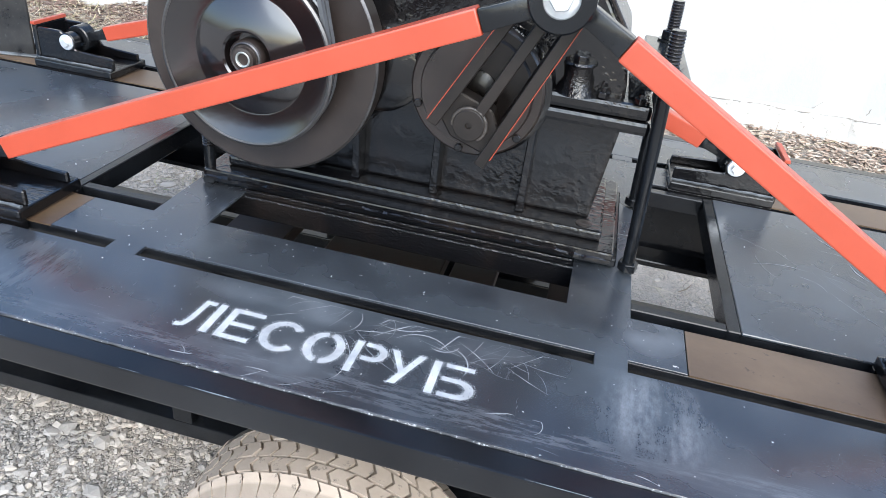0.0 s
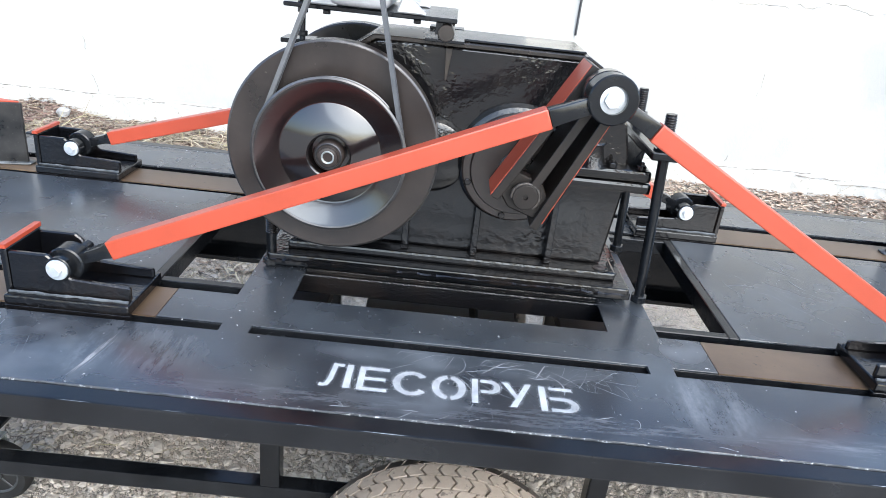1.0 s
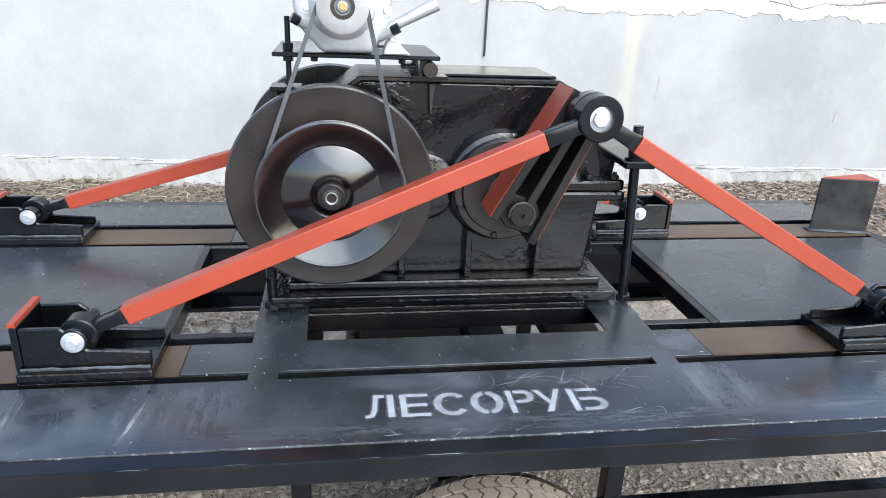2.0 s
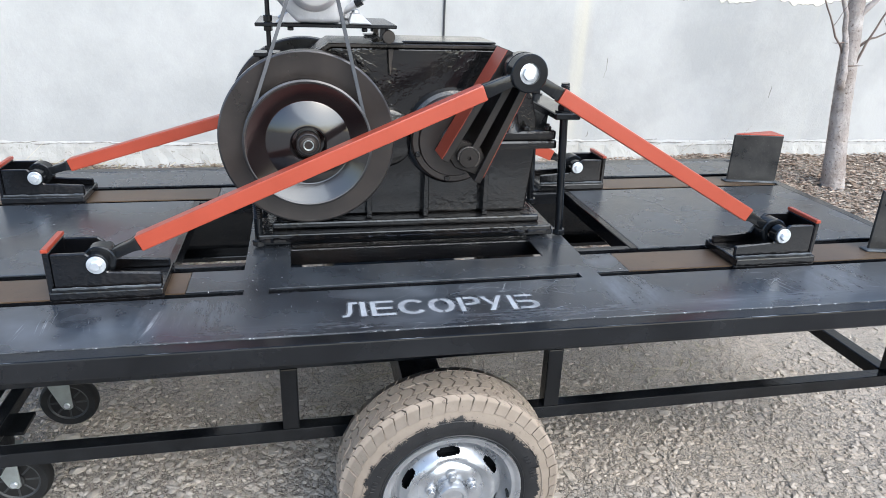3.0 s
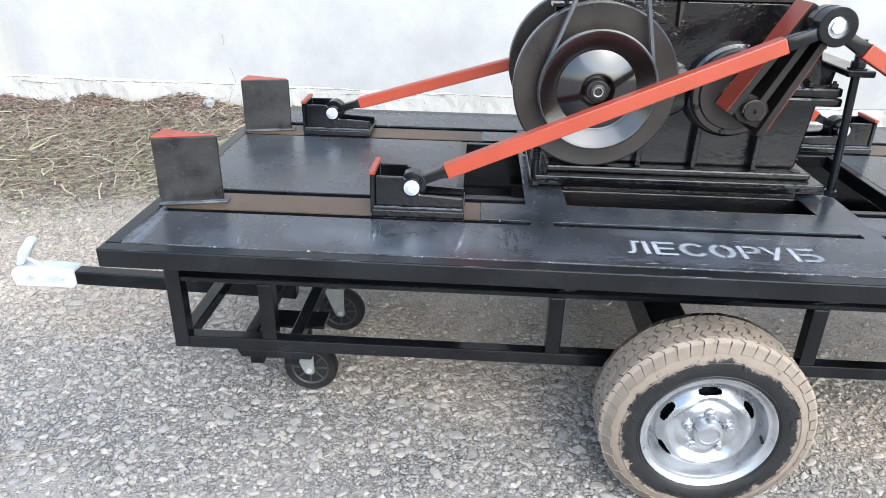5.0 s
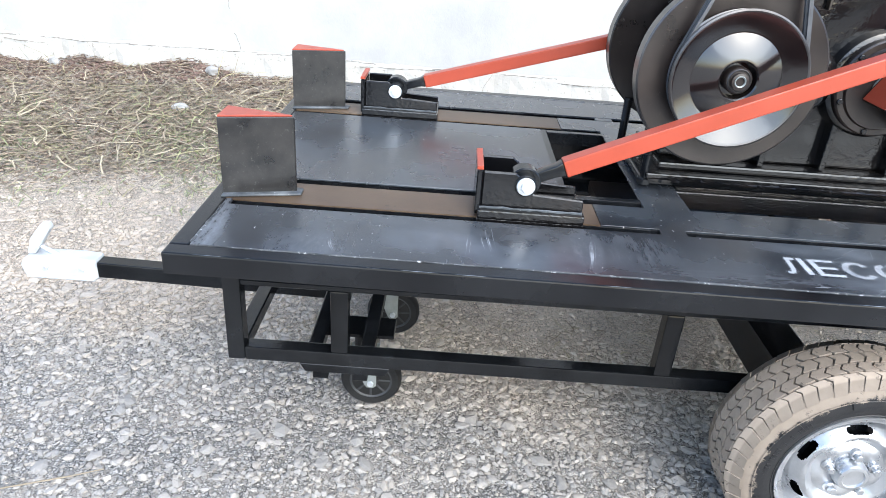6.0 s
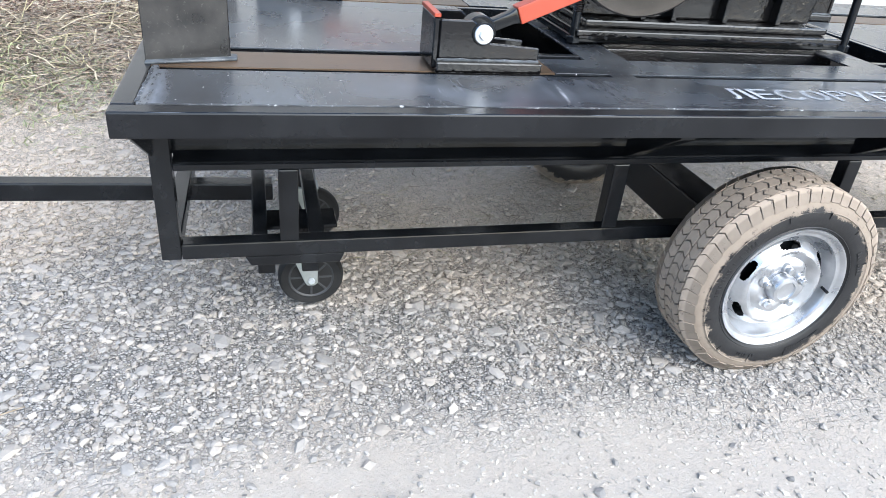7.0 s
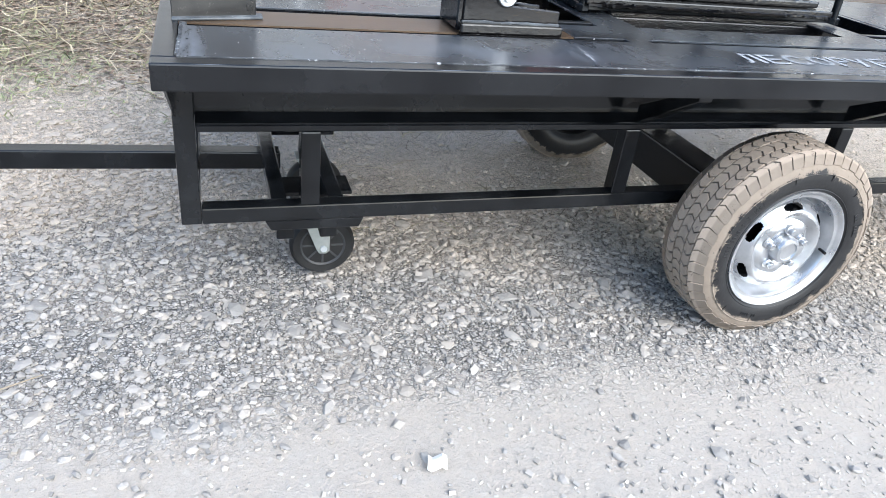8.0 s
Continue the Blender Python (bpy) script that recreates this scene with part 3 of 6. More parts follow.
def ledge_shadow_lines():
    """Broken dark lines that draw the ledge's shadow along the plinth's crumbling edge."""
    own, rng = bmesh.new(), random.Random(18)
    x = -8.0
    while x < 7.5:
        n, z = rng.randint(10, 40), 0.290 - 0.0085 * x + rng.choice((0, 0, 0, 0, -0.03)) + rng.uniform(-0.005, 0.005)
        pts = []
        for _ in range(n):
            pts.append((x, WALL_Y - 0.045 + rng.uniform(-0.004, 0.004), z))
            x += rng.uniform(0.008, 0.03)
            z += rng.uniform(-0.003, 0.003)
        tube(pts, [rng.choice((0.0012, 0.002, 0.003, 0.0045)) for _ in pts], own, 4)
        x += rng.uniform(-0.16, 0.04)
    return own


tagged(part("trim", ledge_shadow_lines(), M_CRUMB_SHADE, None, "dark shadow line modelled along the plinth's crumbling edge"), "", "plaster edge", "", "structure")


def wall_cracks():
    own, rng = bmesh.new(), random.Random(8)
    for x, z, dx, dz, n in ((2.155, 0.80, 0.016, 0.17, 6), (-2.735, 0.46, 0.045, -0.15, 8), (-2.775, 0.72, 0.012, -0.09, 4), (3.75, 0.66, 0.01, 0.09, 4), (-2.76, 0.56, 0.004, -0.015, 2), (1.72, 0.30, 0.05, 0.05, 4), (2.05, 0.31, 0.01, 0.06, 4)):
        pts = [(x + dx * i / n + rng.uniform(-0.006, 0.006), WALL_Y - 0.001, z + dz * i / n + rng.uniform(-0.012, 0.012)) for i in range(n + 1)]
        tube(pts, [rng.uniform(0.001, 0.003) for _ in pts], own, 5)
    return own


ORIGIN[wall] = Vector((0, 0, 0))
part("crack", wall_cracks(), M_CRUMB_SHADE, wall, "dark hairline cracks in the plaster")


def flaked_coat():
    """An older beige coat that shows above a broken edge of the whitewash."""
    rng, own = random.Random(3), bmesh.new()
    xs = [0.42 + 0.025 * i for i in range(170)]
    low, z = [], 1.47
    for x in xs:
        if rng.random() < 0.4:
            z = min(1.49, max(1.43, z + rng.choice((-0.022, -0.010, 0.0, 0.010, 0.022))))
        low.append(z + rng.uniform(-0.006, 0.006))
    rows = [(own.verts.new((x, WALL_Y - 0.001, z)), own.verts.new((x, WALL_Y - 0.002, z + 0.004)), own.verts.new((x, WALL_Y - 0.002, 2.1))) for x, z in zip(xs, low)]
    for a, b in zip(rows, rows[1:]):
        for k in (0, 1):
            own.faces.new((a[k], b[k], b[k + 1], a[k + 1]))
    edge = [(x, WALL_Y - 0.0015, z) for x, z in zip(xs, low)]
    return own, edge


coat, edge = flaked_coat()
part("old_coat", coat, M_COAT, wall, "older beige plaster coat above a broken edge")
part("broken_edge", tube(edge, [(0.0008, 0.0016, 0.003, 0.0012)[i * 7 % 4] for i in range(len(edge))], None, 5), M_CRUMB_SHADE, wall, "dark broken edge of the whitewash")
lone("cable", tube([(0.764, WALL_Y - 0.012, 1.10), (0.766, WALL_Y - 0.012, 1.6), (0.764, WALL_Y - 0.012, 2.3), (0.767, WALL_Y - 0.012, 3.38)], [0.008] * 4), M_CABLE, "thin black cable hanging down the white wall", "cable")


# ---- the trailer table ----
trailer = thing("trailer", (0, MID, 0), "black-painted steel trailer with a long work table on grit", "trailer")


def mirrored(y0, y1, back):
    return (2 * MID - y1, 2 * MID - y0) if back else (y0, y1)


T = 0.006
LEGS = (-1.594, -1.308, -0.415, 0.363, 1.599)
def skew(bm):
    """The near edge runs a little out of square with the runways."""
    for v in bm.verts:
        if v.co.y < 0.12:
            v.co.y -= 0.028 * (v.co.x - XL) / (XR - XL)
    return bm


def same(bm):
    return bm


for back in (False, True):
    shear = same if back else skew
    y0, y1 = mirrored(YF + 0.045, 0.237, back)
    part("deck_plate", shear(box(XL + 0.045, XR - 0.045, y0, y1, DECK - T, DECK, 0.0006)), M_DECK, trailer)
    y0, y1 = mirrored(YF, YF + 0.043, back)
    part("edge_angle", shear(box(XL, XR, y0, y1, DECK - 0.052, DECK - 0.001, 0.004, segments=2)), M_EDGE, trailer)
    yw = YF + 0.044 if not back else YB - 0.044
    part("worn_edge", shear(tube([(x, (YB - 0.0025 if back else YF + 0.0025) + 0.0004 * noise.noise((9 * x, 0, 0)), DECK - 0.0030) for x in np.linspace(XL + 0.004, XR - 0.004, 130)], [0.0012 + 0.0011 * abs(noise.noise((k * 0.31, 2.0 * back, 0.5))) for k in range(130)], None, 6)), M_WORN, trailer, "bare worn steel edge")
    part("weld_bead", shear(weld((XL + 0.05, yw, DECK - 0.001), (XR - 0.05, yw, DECK - 0.0015), 0.0021, None, 3 + back)), M_WELD, trailer, "scuffed weld bead")
    # stiffening angles under the plates' inner edges
    for u, w in ((0.2305, 0.2365), (0.432, 0.438)):
        a, b = mirrored(u, w, back)
        spans = ((XL + 0.045, XR - 0.045),) if u < 0.3 else ((XL + 0.045, -0.7355), (0.6655, XR - 0.045))
        for x0, x1 in spans:
            part("plate_angle", box(x0, x1, a, b, DECK - 0.048, DECK - T - 0.0005, 0), M_FRAME, trailer)
    # the runway beam: top flange, web, foot flange
    y0, y1 = mirrored(0.272, 0.402, back)
    yc = (y0 + y1) / 2
    for x0, x1 in ((XL + 0.04, -0.66), (0.56, XR - 0.04)):
        part("runway", box(x0, x1, y0, y1, DECK - 0.0065, DECK - 0.003, 0), M_RAIL, trailer, "brown greased steel runway strip")
    part("beam_head", box(LEGS[0] + 0.025, LEGS[-1] - 0.025, y0 + 0.0005, y1 - 0.0005, DECK - 0.024, DECK - 0.007, 0.001), M_FRAME, trailer)
    part("beam_web", box(LEGS[0] - 0.02, LEGS[-1] + 0.02, yc - 0.005, yc + 0.005, 0.572, DECK - 0.0245, 0), M_FRAME, trailer)
    part("beam_flange", box(LEGS[0] + 0.025, LEGS[-1] - 0.025, y0 - 0.003, y1 + 0.003, 0.552, 0.570, 0.003), M_FRAME, trailer)
    part("beam_fillet", prism([(y0 + 0.012, 0.5705), (yc - 0.0055, 0.5705), (yc - 0.0055, 0.580)], LEGS[0] + 0.025, LEGS[-1] - 0.025, "x", 0), M_FRAME, trailer)
    # one cut plate covers the beam in the middle and carries the gear reducer
    out = [(-0.658, 0.272), (0.558, 0.272), (0.558, 0.402), (0.462, 0.402), (0.462, MID - 0.001), (0.342, MID - 0.001), (0.342, 0.405), (-0.398, 0.405), (-0.398, MID - 0.001), (-0.522, MID - 0.001), (-0.522, 0.402), (-0.658, 0.402)]
    if back:
        out = [(x, 2 * MID - y) for x, y in out]
    part("cradle_plate", prism(out, DECK - 0.0068, DECK - 0.002, "z", 0.0006), M_DECK, trailer)
    # bridges that close the slots
    for x0, x1 in ((XL + 0.045, XL + 0.06), (-0.515, -0.452), (0.402, 0.458), (XR - 0.06, XR - 0.045)):
        a, b = mirrored(0.2374, 0.2718, back)
        part("bridge", box(x0, x1, a, b, DECK - 0.008, DECK - 0.001, 0.0005), M_DECK, trailer)
for x0, x1 in ((XL, XL + 0.043), (XR - 0.043, XR)):
    part("edge_angle", box(x0, x1, YF + 0.0435, YB - 0.0435, DECK - 0.052, DECK - 0.001, 0.004, segments=2), M_EDGE, trailer)
part("weld_bead", weld((XL + 0.044, 0.03, DECK - 0.001), (XL + 0.05, 0.24, DECK - 0.001), 0.004, None, 9), M_WELD, trailer, "scuffed weld bead")
# middle plates and their edge strips
for x0, x1, xe in ((XL + 0.044, -0.735, -0.715), (0.665, XR - 0.044, 0.640)):
    part("deck_plate", box(x0, x1, 0.432, 2 * MID - 0.432, DECK - T, DECK, 0.0015), M_DECK, trailer)
    part("edge_strip", box(min(xe, x1 if xe < 0 else x0) - (0.018 if xe < 0 else 0), max(xe, x0 if xe > 0 else x1) + (0.0 if xe < 0 else 0.0), 0.432, 2 * MID - 0.432, DECK - 0.05, DECK - 0.001, 0.002), M_FRAME, trailer)
# edge bars along the openings
for back in (False, True):
    y0, y1 = mirrored(0.432, 0.456, back)
    for x0, x1 in ((-0.7145, -0.5205), (0.4605, 0.6395)):
        part("edge_bar", box(x0, x1, y0, y1, DECK - 0.045, DECK - 0.0015, 0.002), M_FRAME, trailer)
# gearbox cradle
for y0, y1 in ((0.553, 0.600), (2 * MID - 0.600, 2 * MID - 0.553)):
    part("cradle_beam", box(-0.450, 0.415, y0, y1, 0.740, DECK - 0.0075, 0.004, segments=2), M_PIT, trailer, "rough pitted black cradle beam")
    part("cradle_packing", box(-0.396, 0.340, y0 + 0.003, y1, DECK - 0.0070, DECK + 0.0055, 0.002), M_PIT, trailer)
for x, w in ((-0.11, 0.15), (0.118, 0.055), (0.39, 0.085), (-0.45, 0.08)):
    part("cross_bar", box(x - w, x + w, 0.405, 2 * MID - 0.405, 0.575, 0.615, 0.003), M_RUST, trailer, "brown rusty flat bar")

# legs, low rails, cross bars
for back in (False, True):
    y0, y1 = mirrored(0.271, 0.316, back)
    for x in LEGS:
        part("leg", box(x - 0.0235, x + 0.0235, y0, y1, 0.3545 if x not in (LEGS[0], LEGS[-1]) else 0.312, 0.551 if x not in (LEGS[0], LEGS[-1]) else 0.7475, 0.004, segments=2), M_FRAME, trailer)
    part("low_rail", box(LEGS[0] + 0.0245, LEGS[-1] - 0.0245, y0, y1, 0.312, 0.354, 0.004, segments=2), M_FRAME, trailer)
    for x in (-0.42, 0.323, 1.20):
        s = -1 if back else 1
        ya = 2 * MID - 0.268 if back else 0.268
        yb = 2 * MID - 0.035 if back else 0.035
        part("strut", prism([(ya, 0.572), (ya, 0.625), (yb, 0.746), (yb, 0.715)], x - 0.004, x + 0.034, "x", 0.002), M_FRAME, trailer)
    for x in (LEGS[0] - 0.02, LEGS[-1] + 0.014):
        ya = 2 * MID - 0.2705 if back else 0.2705
        yb = 2 * MID if back else 0.0
        part("gusset", prism([(ya, 0.590), (ya, 0.747), (yb, 0.747)], x, x + 0.006, "x", 0.001), M_FRAME, trailer)
for x, w, h in ((-1.594, 0.022, 0.042), (-1.382, 0.020, 0.040), (-1.235, 0.020, 0.040), (1.599, 0.026, 0.044)):
    part("cross_bar", box(x - w, x + w, 0.317, 2 * MID - 0.317, 0.3135, 0.3135 + h, 0.004, segments=2), M_FRAME, trailer)
# caster carrier below the rails
part("carrier_plate", prism([(-1.420, 0.311), (-1.168, 0.311), (-1.180, 0.284), (-1.405, 0.284)], 0.272, 0.325, "y", 0.002), M_FRAME, trailer)
part("caster_seat", box(-1.39, -1.15, 0.87, 0.97, 0.300, 0.3125, 0.002), M_FRAME, trailer)
part("caster_seat", box(-1.39, -1.17, 0.43, 0.53, 0.300, 0.3125, 0.002), M_FRAME, trailer)
for x in (-1.368, -1.255):
    part("carrier_tube", box(x - 0.022, x + 0.022, 0.30, 0.40, 0.240, 0.2835, 0.003), M_FRAME, trailer)

# axle and wheels
part("axle_beam", box(-0.070, 0.062, 0.155, 2 * MID - 0.155, 0.240, 0.372, 0.006, segments=2), M_FRAME, trailer, "wide black box axle")
part("axle_tube", rod((0, 0.10, 0.285), (0, 2 * MID - 0.10, 0.285), 0.03), M_FRAME, trailer)


def tyre_mesh(c, s):
    """Carcass turned from its section, with rows of tread blocks; s: 1 with the outer face to -y."""
    cx, cy, cz = c
    prof = [(0.183, 0.010), (0.190, 0.001), (0.205, -0.006), (0.228, -0.009), (0.250, -0.004), (0.268, 0.006), (0.279, 0.020), (0.2815, 0.035), (0.2825, 0.09),
            (0.2815, 0.145), (0.279, 0.160), (0.268, 0.174), (0.250, 0.184), (0.228, 0.189), (0.205, 0.186), (0.190, 0.179), (0.183, 0.170), (0.176, 0.165), (0.174, 0.09), (0.176, 0.015)]
    bm = lathe([(r, s * a) for r, a in prof], c, "y", 96, closed=True)
    for r, a in ((0.240, -0.0092), (0.196, -0.003)):
        lathe([(r - 0.0015, s * a), (r, s * (a - 0.0012)), (r + 0.0015, s * a)], c, "y", 96, bm, closed=True)
    return swell(bm, cx, cz)


def swell(bm, cx, cz):
    for v in bm.verts:
        d = math.hypot(v.co.x - cx, v.co.z - cz)
        k = 1 + 0.028 * max(0.0, min(1.0, (d - 0.19) / 0.08))
        v.co.x, v.co.z = cx + (v.co.x - cx) * k, cz + (v.co.z - cz) * k
    return bm


def tread_mesh(c, s):
    """Rows of staggered tread blocks."""
    cx, cy, cz = c
    bm = bmesh.new()
    count, rng = 52, random.Random(40)
    for row, (y0, y1) in enumerate(((0.002, 0.033), (0.038, 0.068), (0.073, 0.107), (0.112, 0.142), (0.147, 0.178))):
        for i in range(count):
            t0 = 2 * math.pi * (i + (0.5 if row % 2 else 0.0)) / count
            w = 2 * math.pi / count * (0.90 if row in (0, 4) else 0.84)
            skew, rise = (0.34 if row % 2 else -0.34) * w, rng.uniform(-0.0012, 0.0012)
            edge = row in (0, 4)
            out = [(y0, t0), (y0 + (y1 - y0) * 0.5, t0 + skew), (y1, t0), (y1, t0 + w), (y0 + (y1 - y0) * 0.5, t0 + w + skew), (y0, t0 + w)]
            low, top = [], []
            for k, (y, t) in enumerate(out):
                side = (row == 0 and y < 0.01) or (row == 4 and y > 0.17)
                r = (0.2635 if i % 2 else 0.2600) if side else 0.2900 + rise if not edge else 0.2885 + rise
                for ring, rr, push in ((low, (0.262 if i % 2 else 0.2585) if side else 0.279, 0.0), (top, r, 0.0)):
                    ring.append(bm.verts.new((cx + rr * math.cos(t), cy + s * (y - (0.0028 if side and row == 0 and ring is top else -0.0028 if side and ring is top else 0)), cz + rr * math.sin(t))))
            bm.faces.new(top)
            for k in range(6):
                bm.faces.new((low[k], low[(k + 1) % 6], top[(k + 1) % 6], top[k]))
    return swell(bm, cx, cz)


def wheel_part(c, s):
    cx, cy, cz = c
    wheel = part("wheel", lathe([(0.0, s * 0.060), (0.10, s * 0.060), (0.12, s * 0.066), (0.1695, s * 0.066), (0.1695, s * 0.12), (0.0, s * 0.12)], c, "y", 40), M_FRAME, trailer, "road wheel with a muddy tyre and silver steel rim")
    ORIGIN[wheel] = Vector(ORIGIN[trailer])

    def put(name, bm, mat, label="", smooth=35):
        ob = part(name, bm, mat, None, label, smooth)
        ob.data.transform(Matrix.Translation(-Vector(c)))
        ob.parent, ob.location = wheel, Vector(c) - ORIGIN[trailer]
        return ob

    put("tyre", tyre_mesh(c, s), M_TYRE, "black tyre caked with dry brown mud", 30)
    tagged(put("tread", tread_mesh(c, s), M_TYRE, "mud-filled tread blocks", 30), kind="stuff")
    marks = bmesh.new()
    for mid, count, tall, gap in ((168, 11, 0.012, 2.6), (142, 6, 0.012, 2.6), (305, 16, 0.009, 2.0), (20, 9, 0.012, 2.6), (255, 8, 0.010, 2.4)):
        for k in range(count):
            if (k * 7 + mid) % 5 == 0:
                continue
            t = Matrix.Translation(c) @ Matrix.Rotation(math.radians(-(mid + (k - count / 2) * gap)), 4, "Y")
            box(0.2205 - tall / 2, 0.2205 + tall / 2, *sorted((s * -0.0078, s * -0.0100)), -0.0022, 0.0022 + 0.0012 * (k % 3), 0.0005, marks, t)
    for k in range(12):
        t = Matrix.Translation(c) @ Matrix.Rotation(math.radians(30 * k + 11), 4, "Y")
        box(0.226, 0.243, *sorted((s * -0.0080, s * -0.0108)), -0.0008, 0.0008, 0, marks, t)
    tagged(put("sidewall_lettering", marks, M_TYRE, "raised moulded marks on the sidewall", None), kind="stuff")
    steps = 288
    face = [(0.1375 - 0.002 * k, s * (0.034 - 0.0023 * k)) for k in range(9)]

    def slot(i, ring):
        """A rounded slot every sixth of a turn."""
        if not 14 <= ring < 22:
            return False
        a = ((i + 0.5 - 52) % 48 - 24) / 11.0
        r = (ring + 0.5 - 18) / 3.7
        return a * a * a * a + r * r * r * r < 1

    rim = [(0.171, s * 0.07), (0.178, s * 0.018), (0.186, s * 0.010), (0.1885, s * 0.003), (0.187, s * -0.002), (0.182, s * -0.001), (0.177, s * 0.008), (0.172, s * 0.010), (0.165, s * 0.011), (0.161, s * 0.018), (0.157, s * 0.050), (0.148, s * 0.056),
           (0.141, s * 0.052), (0.139, s * 0.040), *face, (0.117, s * 0.011), (0.108, s * 0.010), (0.099, s * 0.018), (0.088, s * 0.027), (0.079, s * 0.021), (0.066, s * 0.017), (0.046, s * 0.020), (0.040, s * 0.024), (0.0, s * 0.024)]
    pressed = lathe(rim, c, "y", steps, skip=slot)
    for v in pressed.verts:
        d, t = math.hypot(v.co.x - cx, v.co.z - cz), math.atan2(v.co.z - cz, v.co.x - cx)
        v.co.y -= s * 0.0048 * math.cos(5 * (t - math.radians(128))) * max(0.0, 1 - ((d - 0.086) / 0.030) ** 2)
    put("rim", pressed, M_SILVER, "silver-painted pressed steel rim with slots", 50)
    cap = [(0.042, s * 0.024), (0.041, s * 0.002), (0.036, s * -0.006), (0.028, s * -0.008), (0.026, s * -0.004), (0.0, s * -0.004)]
    put("hub_cap", lathe(cap, c, "y", 36), M_SILVER, "grey-silver hub cap")
    for i in range(5):
        t = math.radians(92 + 72 * i)
        x, z = cx + 0.0590 * math.cos(t), cz + 0.0590 * math.sin(t)
        nut = lathe([(0.016, s * 0.020), (0.014, s * 0.012), (0.0105, s * 0.010)], (x, cy, z), "y", 16)
        hexhead((x, cy + s * 0.011, z), 0.0105, -s * 0.014, "y", nut)
        put("wheel_nut", nut, M_SILVER)
    t = math.radians(-8)
    put("valve", rod((cx + 0.160 * math.cos(t), cy + s * 0.03, cz + 0.160 * math.sin(t)), (cx + 0.155 * math.cos(t), cy + s * 0.003, cz + 0.155 * math.sin(t)), 0.0045), M_FRAME, "black tyre valve")
    return wheel


wheel_part((0, 0.0, 0.291), 1)
wheel_part((0, 2 * MID, 0.291), -1)


# jockey casters
def caster(x, y, z):
    r = 0.096
    fork = bmesh.new()
    for s in (-1, 1):
        prism([(x - 0.012, z - 0.018), (x + 0.008, z - 0.019), (x + 0.018, z - 0.010), (x + 0.018, z + 0.105), (x - 0.062, z + 0.105), (x - 0.020, z - 0.006)], y + s * 0.032 - 0.002, y + s * 0.032 + 0.002, "y", 0.001, fork)
    box(x - 0.066, x + 0.022, y - 0.034, y + 0.034, z + 0.105, z + 0.109, 0.001, fork)
    f = part("caster", fork, M_ZINCDULL, trailer, "zinc caster fork with a black rubber wheel", 35)
    part("caster_tyre", lathe([(0.068, -0.020), (0.088, -0.023), (0.096, -0.012), (0.097, 0.0), (0.096, 0.012), (0.088, 0.023), (0.068, 0.020)], (x, y, z), "y", 44, closed=True), M_DARKRUB, f, "", 40)
    hub = lathe([(0.070, -0.016), (0.066, -0.017), (0.062, 0.004), (0.028, 0.004), (0.024, -0.021), (0.0, -0.021)], (x, y, z), "y", 40)
    part("caster_hub", hub, M_DARKRUB, f)
    part("hub_ring", lathe([(0.071, -0.0165), (0.066, -0.0205), (0.061, -0.0165)], (x, y, z), "y", 40, closed=True), M_HUB, f, "grey plastic hub ring")
    part("hub_boss", lathe([(0.0, -0.0215), (0.022, -0.0215), (0.024, -0.0105), (0.0, -0.0105)], (x, y, z), "y", 24), M_HUB, f)
    for i in range(8):
        part("spoke", box(0.022, 0.066, -0.0175, 0.0035, -0.0032, 0.0032, 0.001, None, Matrix.Translation((x, y, z)) @ Matrix.Rotation(i * math.pi / 4, 4, "Y")), M_HUB, f)
    part("swivel", lathe([(0.03, 0.11), (0.034, 0.13), (0.03, 0.195), (0.0, 0.195)], (x - 0.022, y, z), "z", 20), M_FRAME, f)
    axle = rod((x, y - 0.036, z), (x, y + 0.036, z), 0.006)
    hexhead((x, y - 0.034, z), 0.011, -0.008, "y", axle)
    part("caster_bolt", axle, M_ZINC, f, "zinc axle bolt")


caster(-1.241, 0.494, 0.108)
caster(-1.208, 0.900, 0.108)

# drawbar and coupling
part("drawbar", prism([(-2.225, 0.276), (-1.34, 0.254), (-1.34, 0.309), (-2.225, 0.331)], 0.708, 0.762, "y", 0.004, None, 2), M_FRAME, trailer, "black square-tube drawbar")
hook = part("coupling", prism([(-2.190, 0.340), (-2.25, 0.345), (-2.40, 0.342), (-2.435, 0.330), (-2.447, 0.305), (-2.437, 0.270), (-2.190, 0.268)], 0.701, 0.769, "y", 0.010, None, 3), M_GALV, trailer, "pale galvanised ball coupling", 40)
part("coupling_rib", box(-2.43, -2.20, 0.694, 0.776, 0.264, 0.276, 0.004), M_GALV, hook)
part("coupling_handle", prism([(-2.425, 0.342), (-2.395, 0.345), (-2.330, 0.440), (-2.338, 0.458), (-2.360, 0.456), (-2.405, 0.40)], 0.718, 0.748, "y", 0.005, None, 2), M_GALV, hook, "", 40)
part("coupling_spring", rod((-2.40, 0.733, 0.378), (-2.33, 0.733, 0.340), 0.008), M_ZINC, hook)
for x in (-2.36, -2.24):
    part("coupling_bolt", hexhead((x, 0.701, 0.305), 0.010, -0.008), M_ZINC, hook)


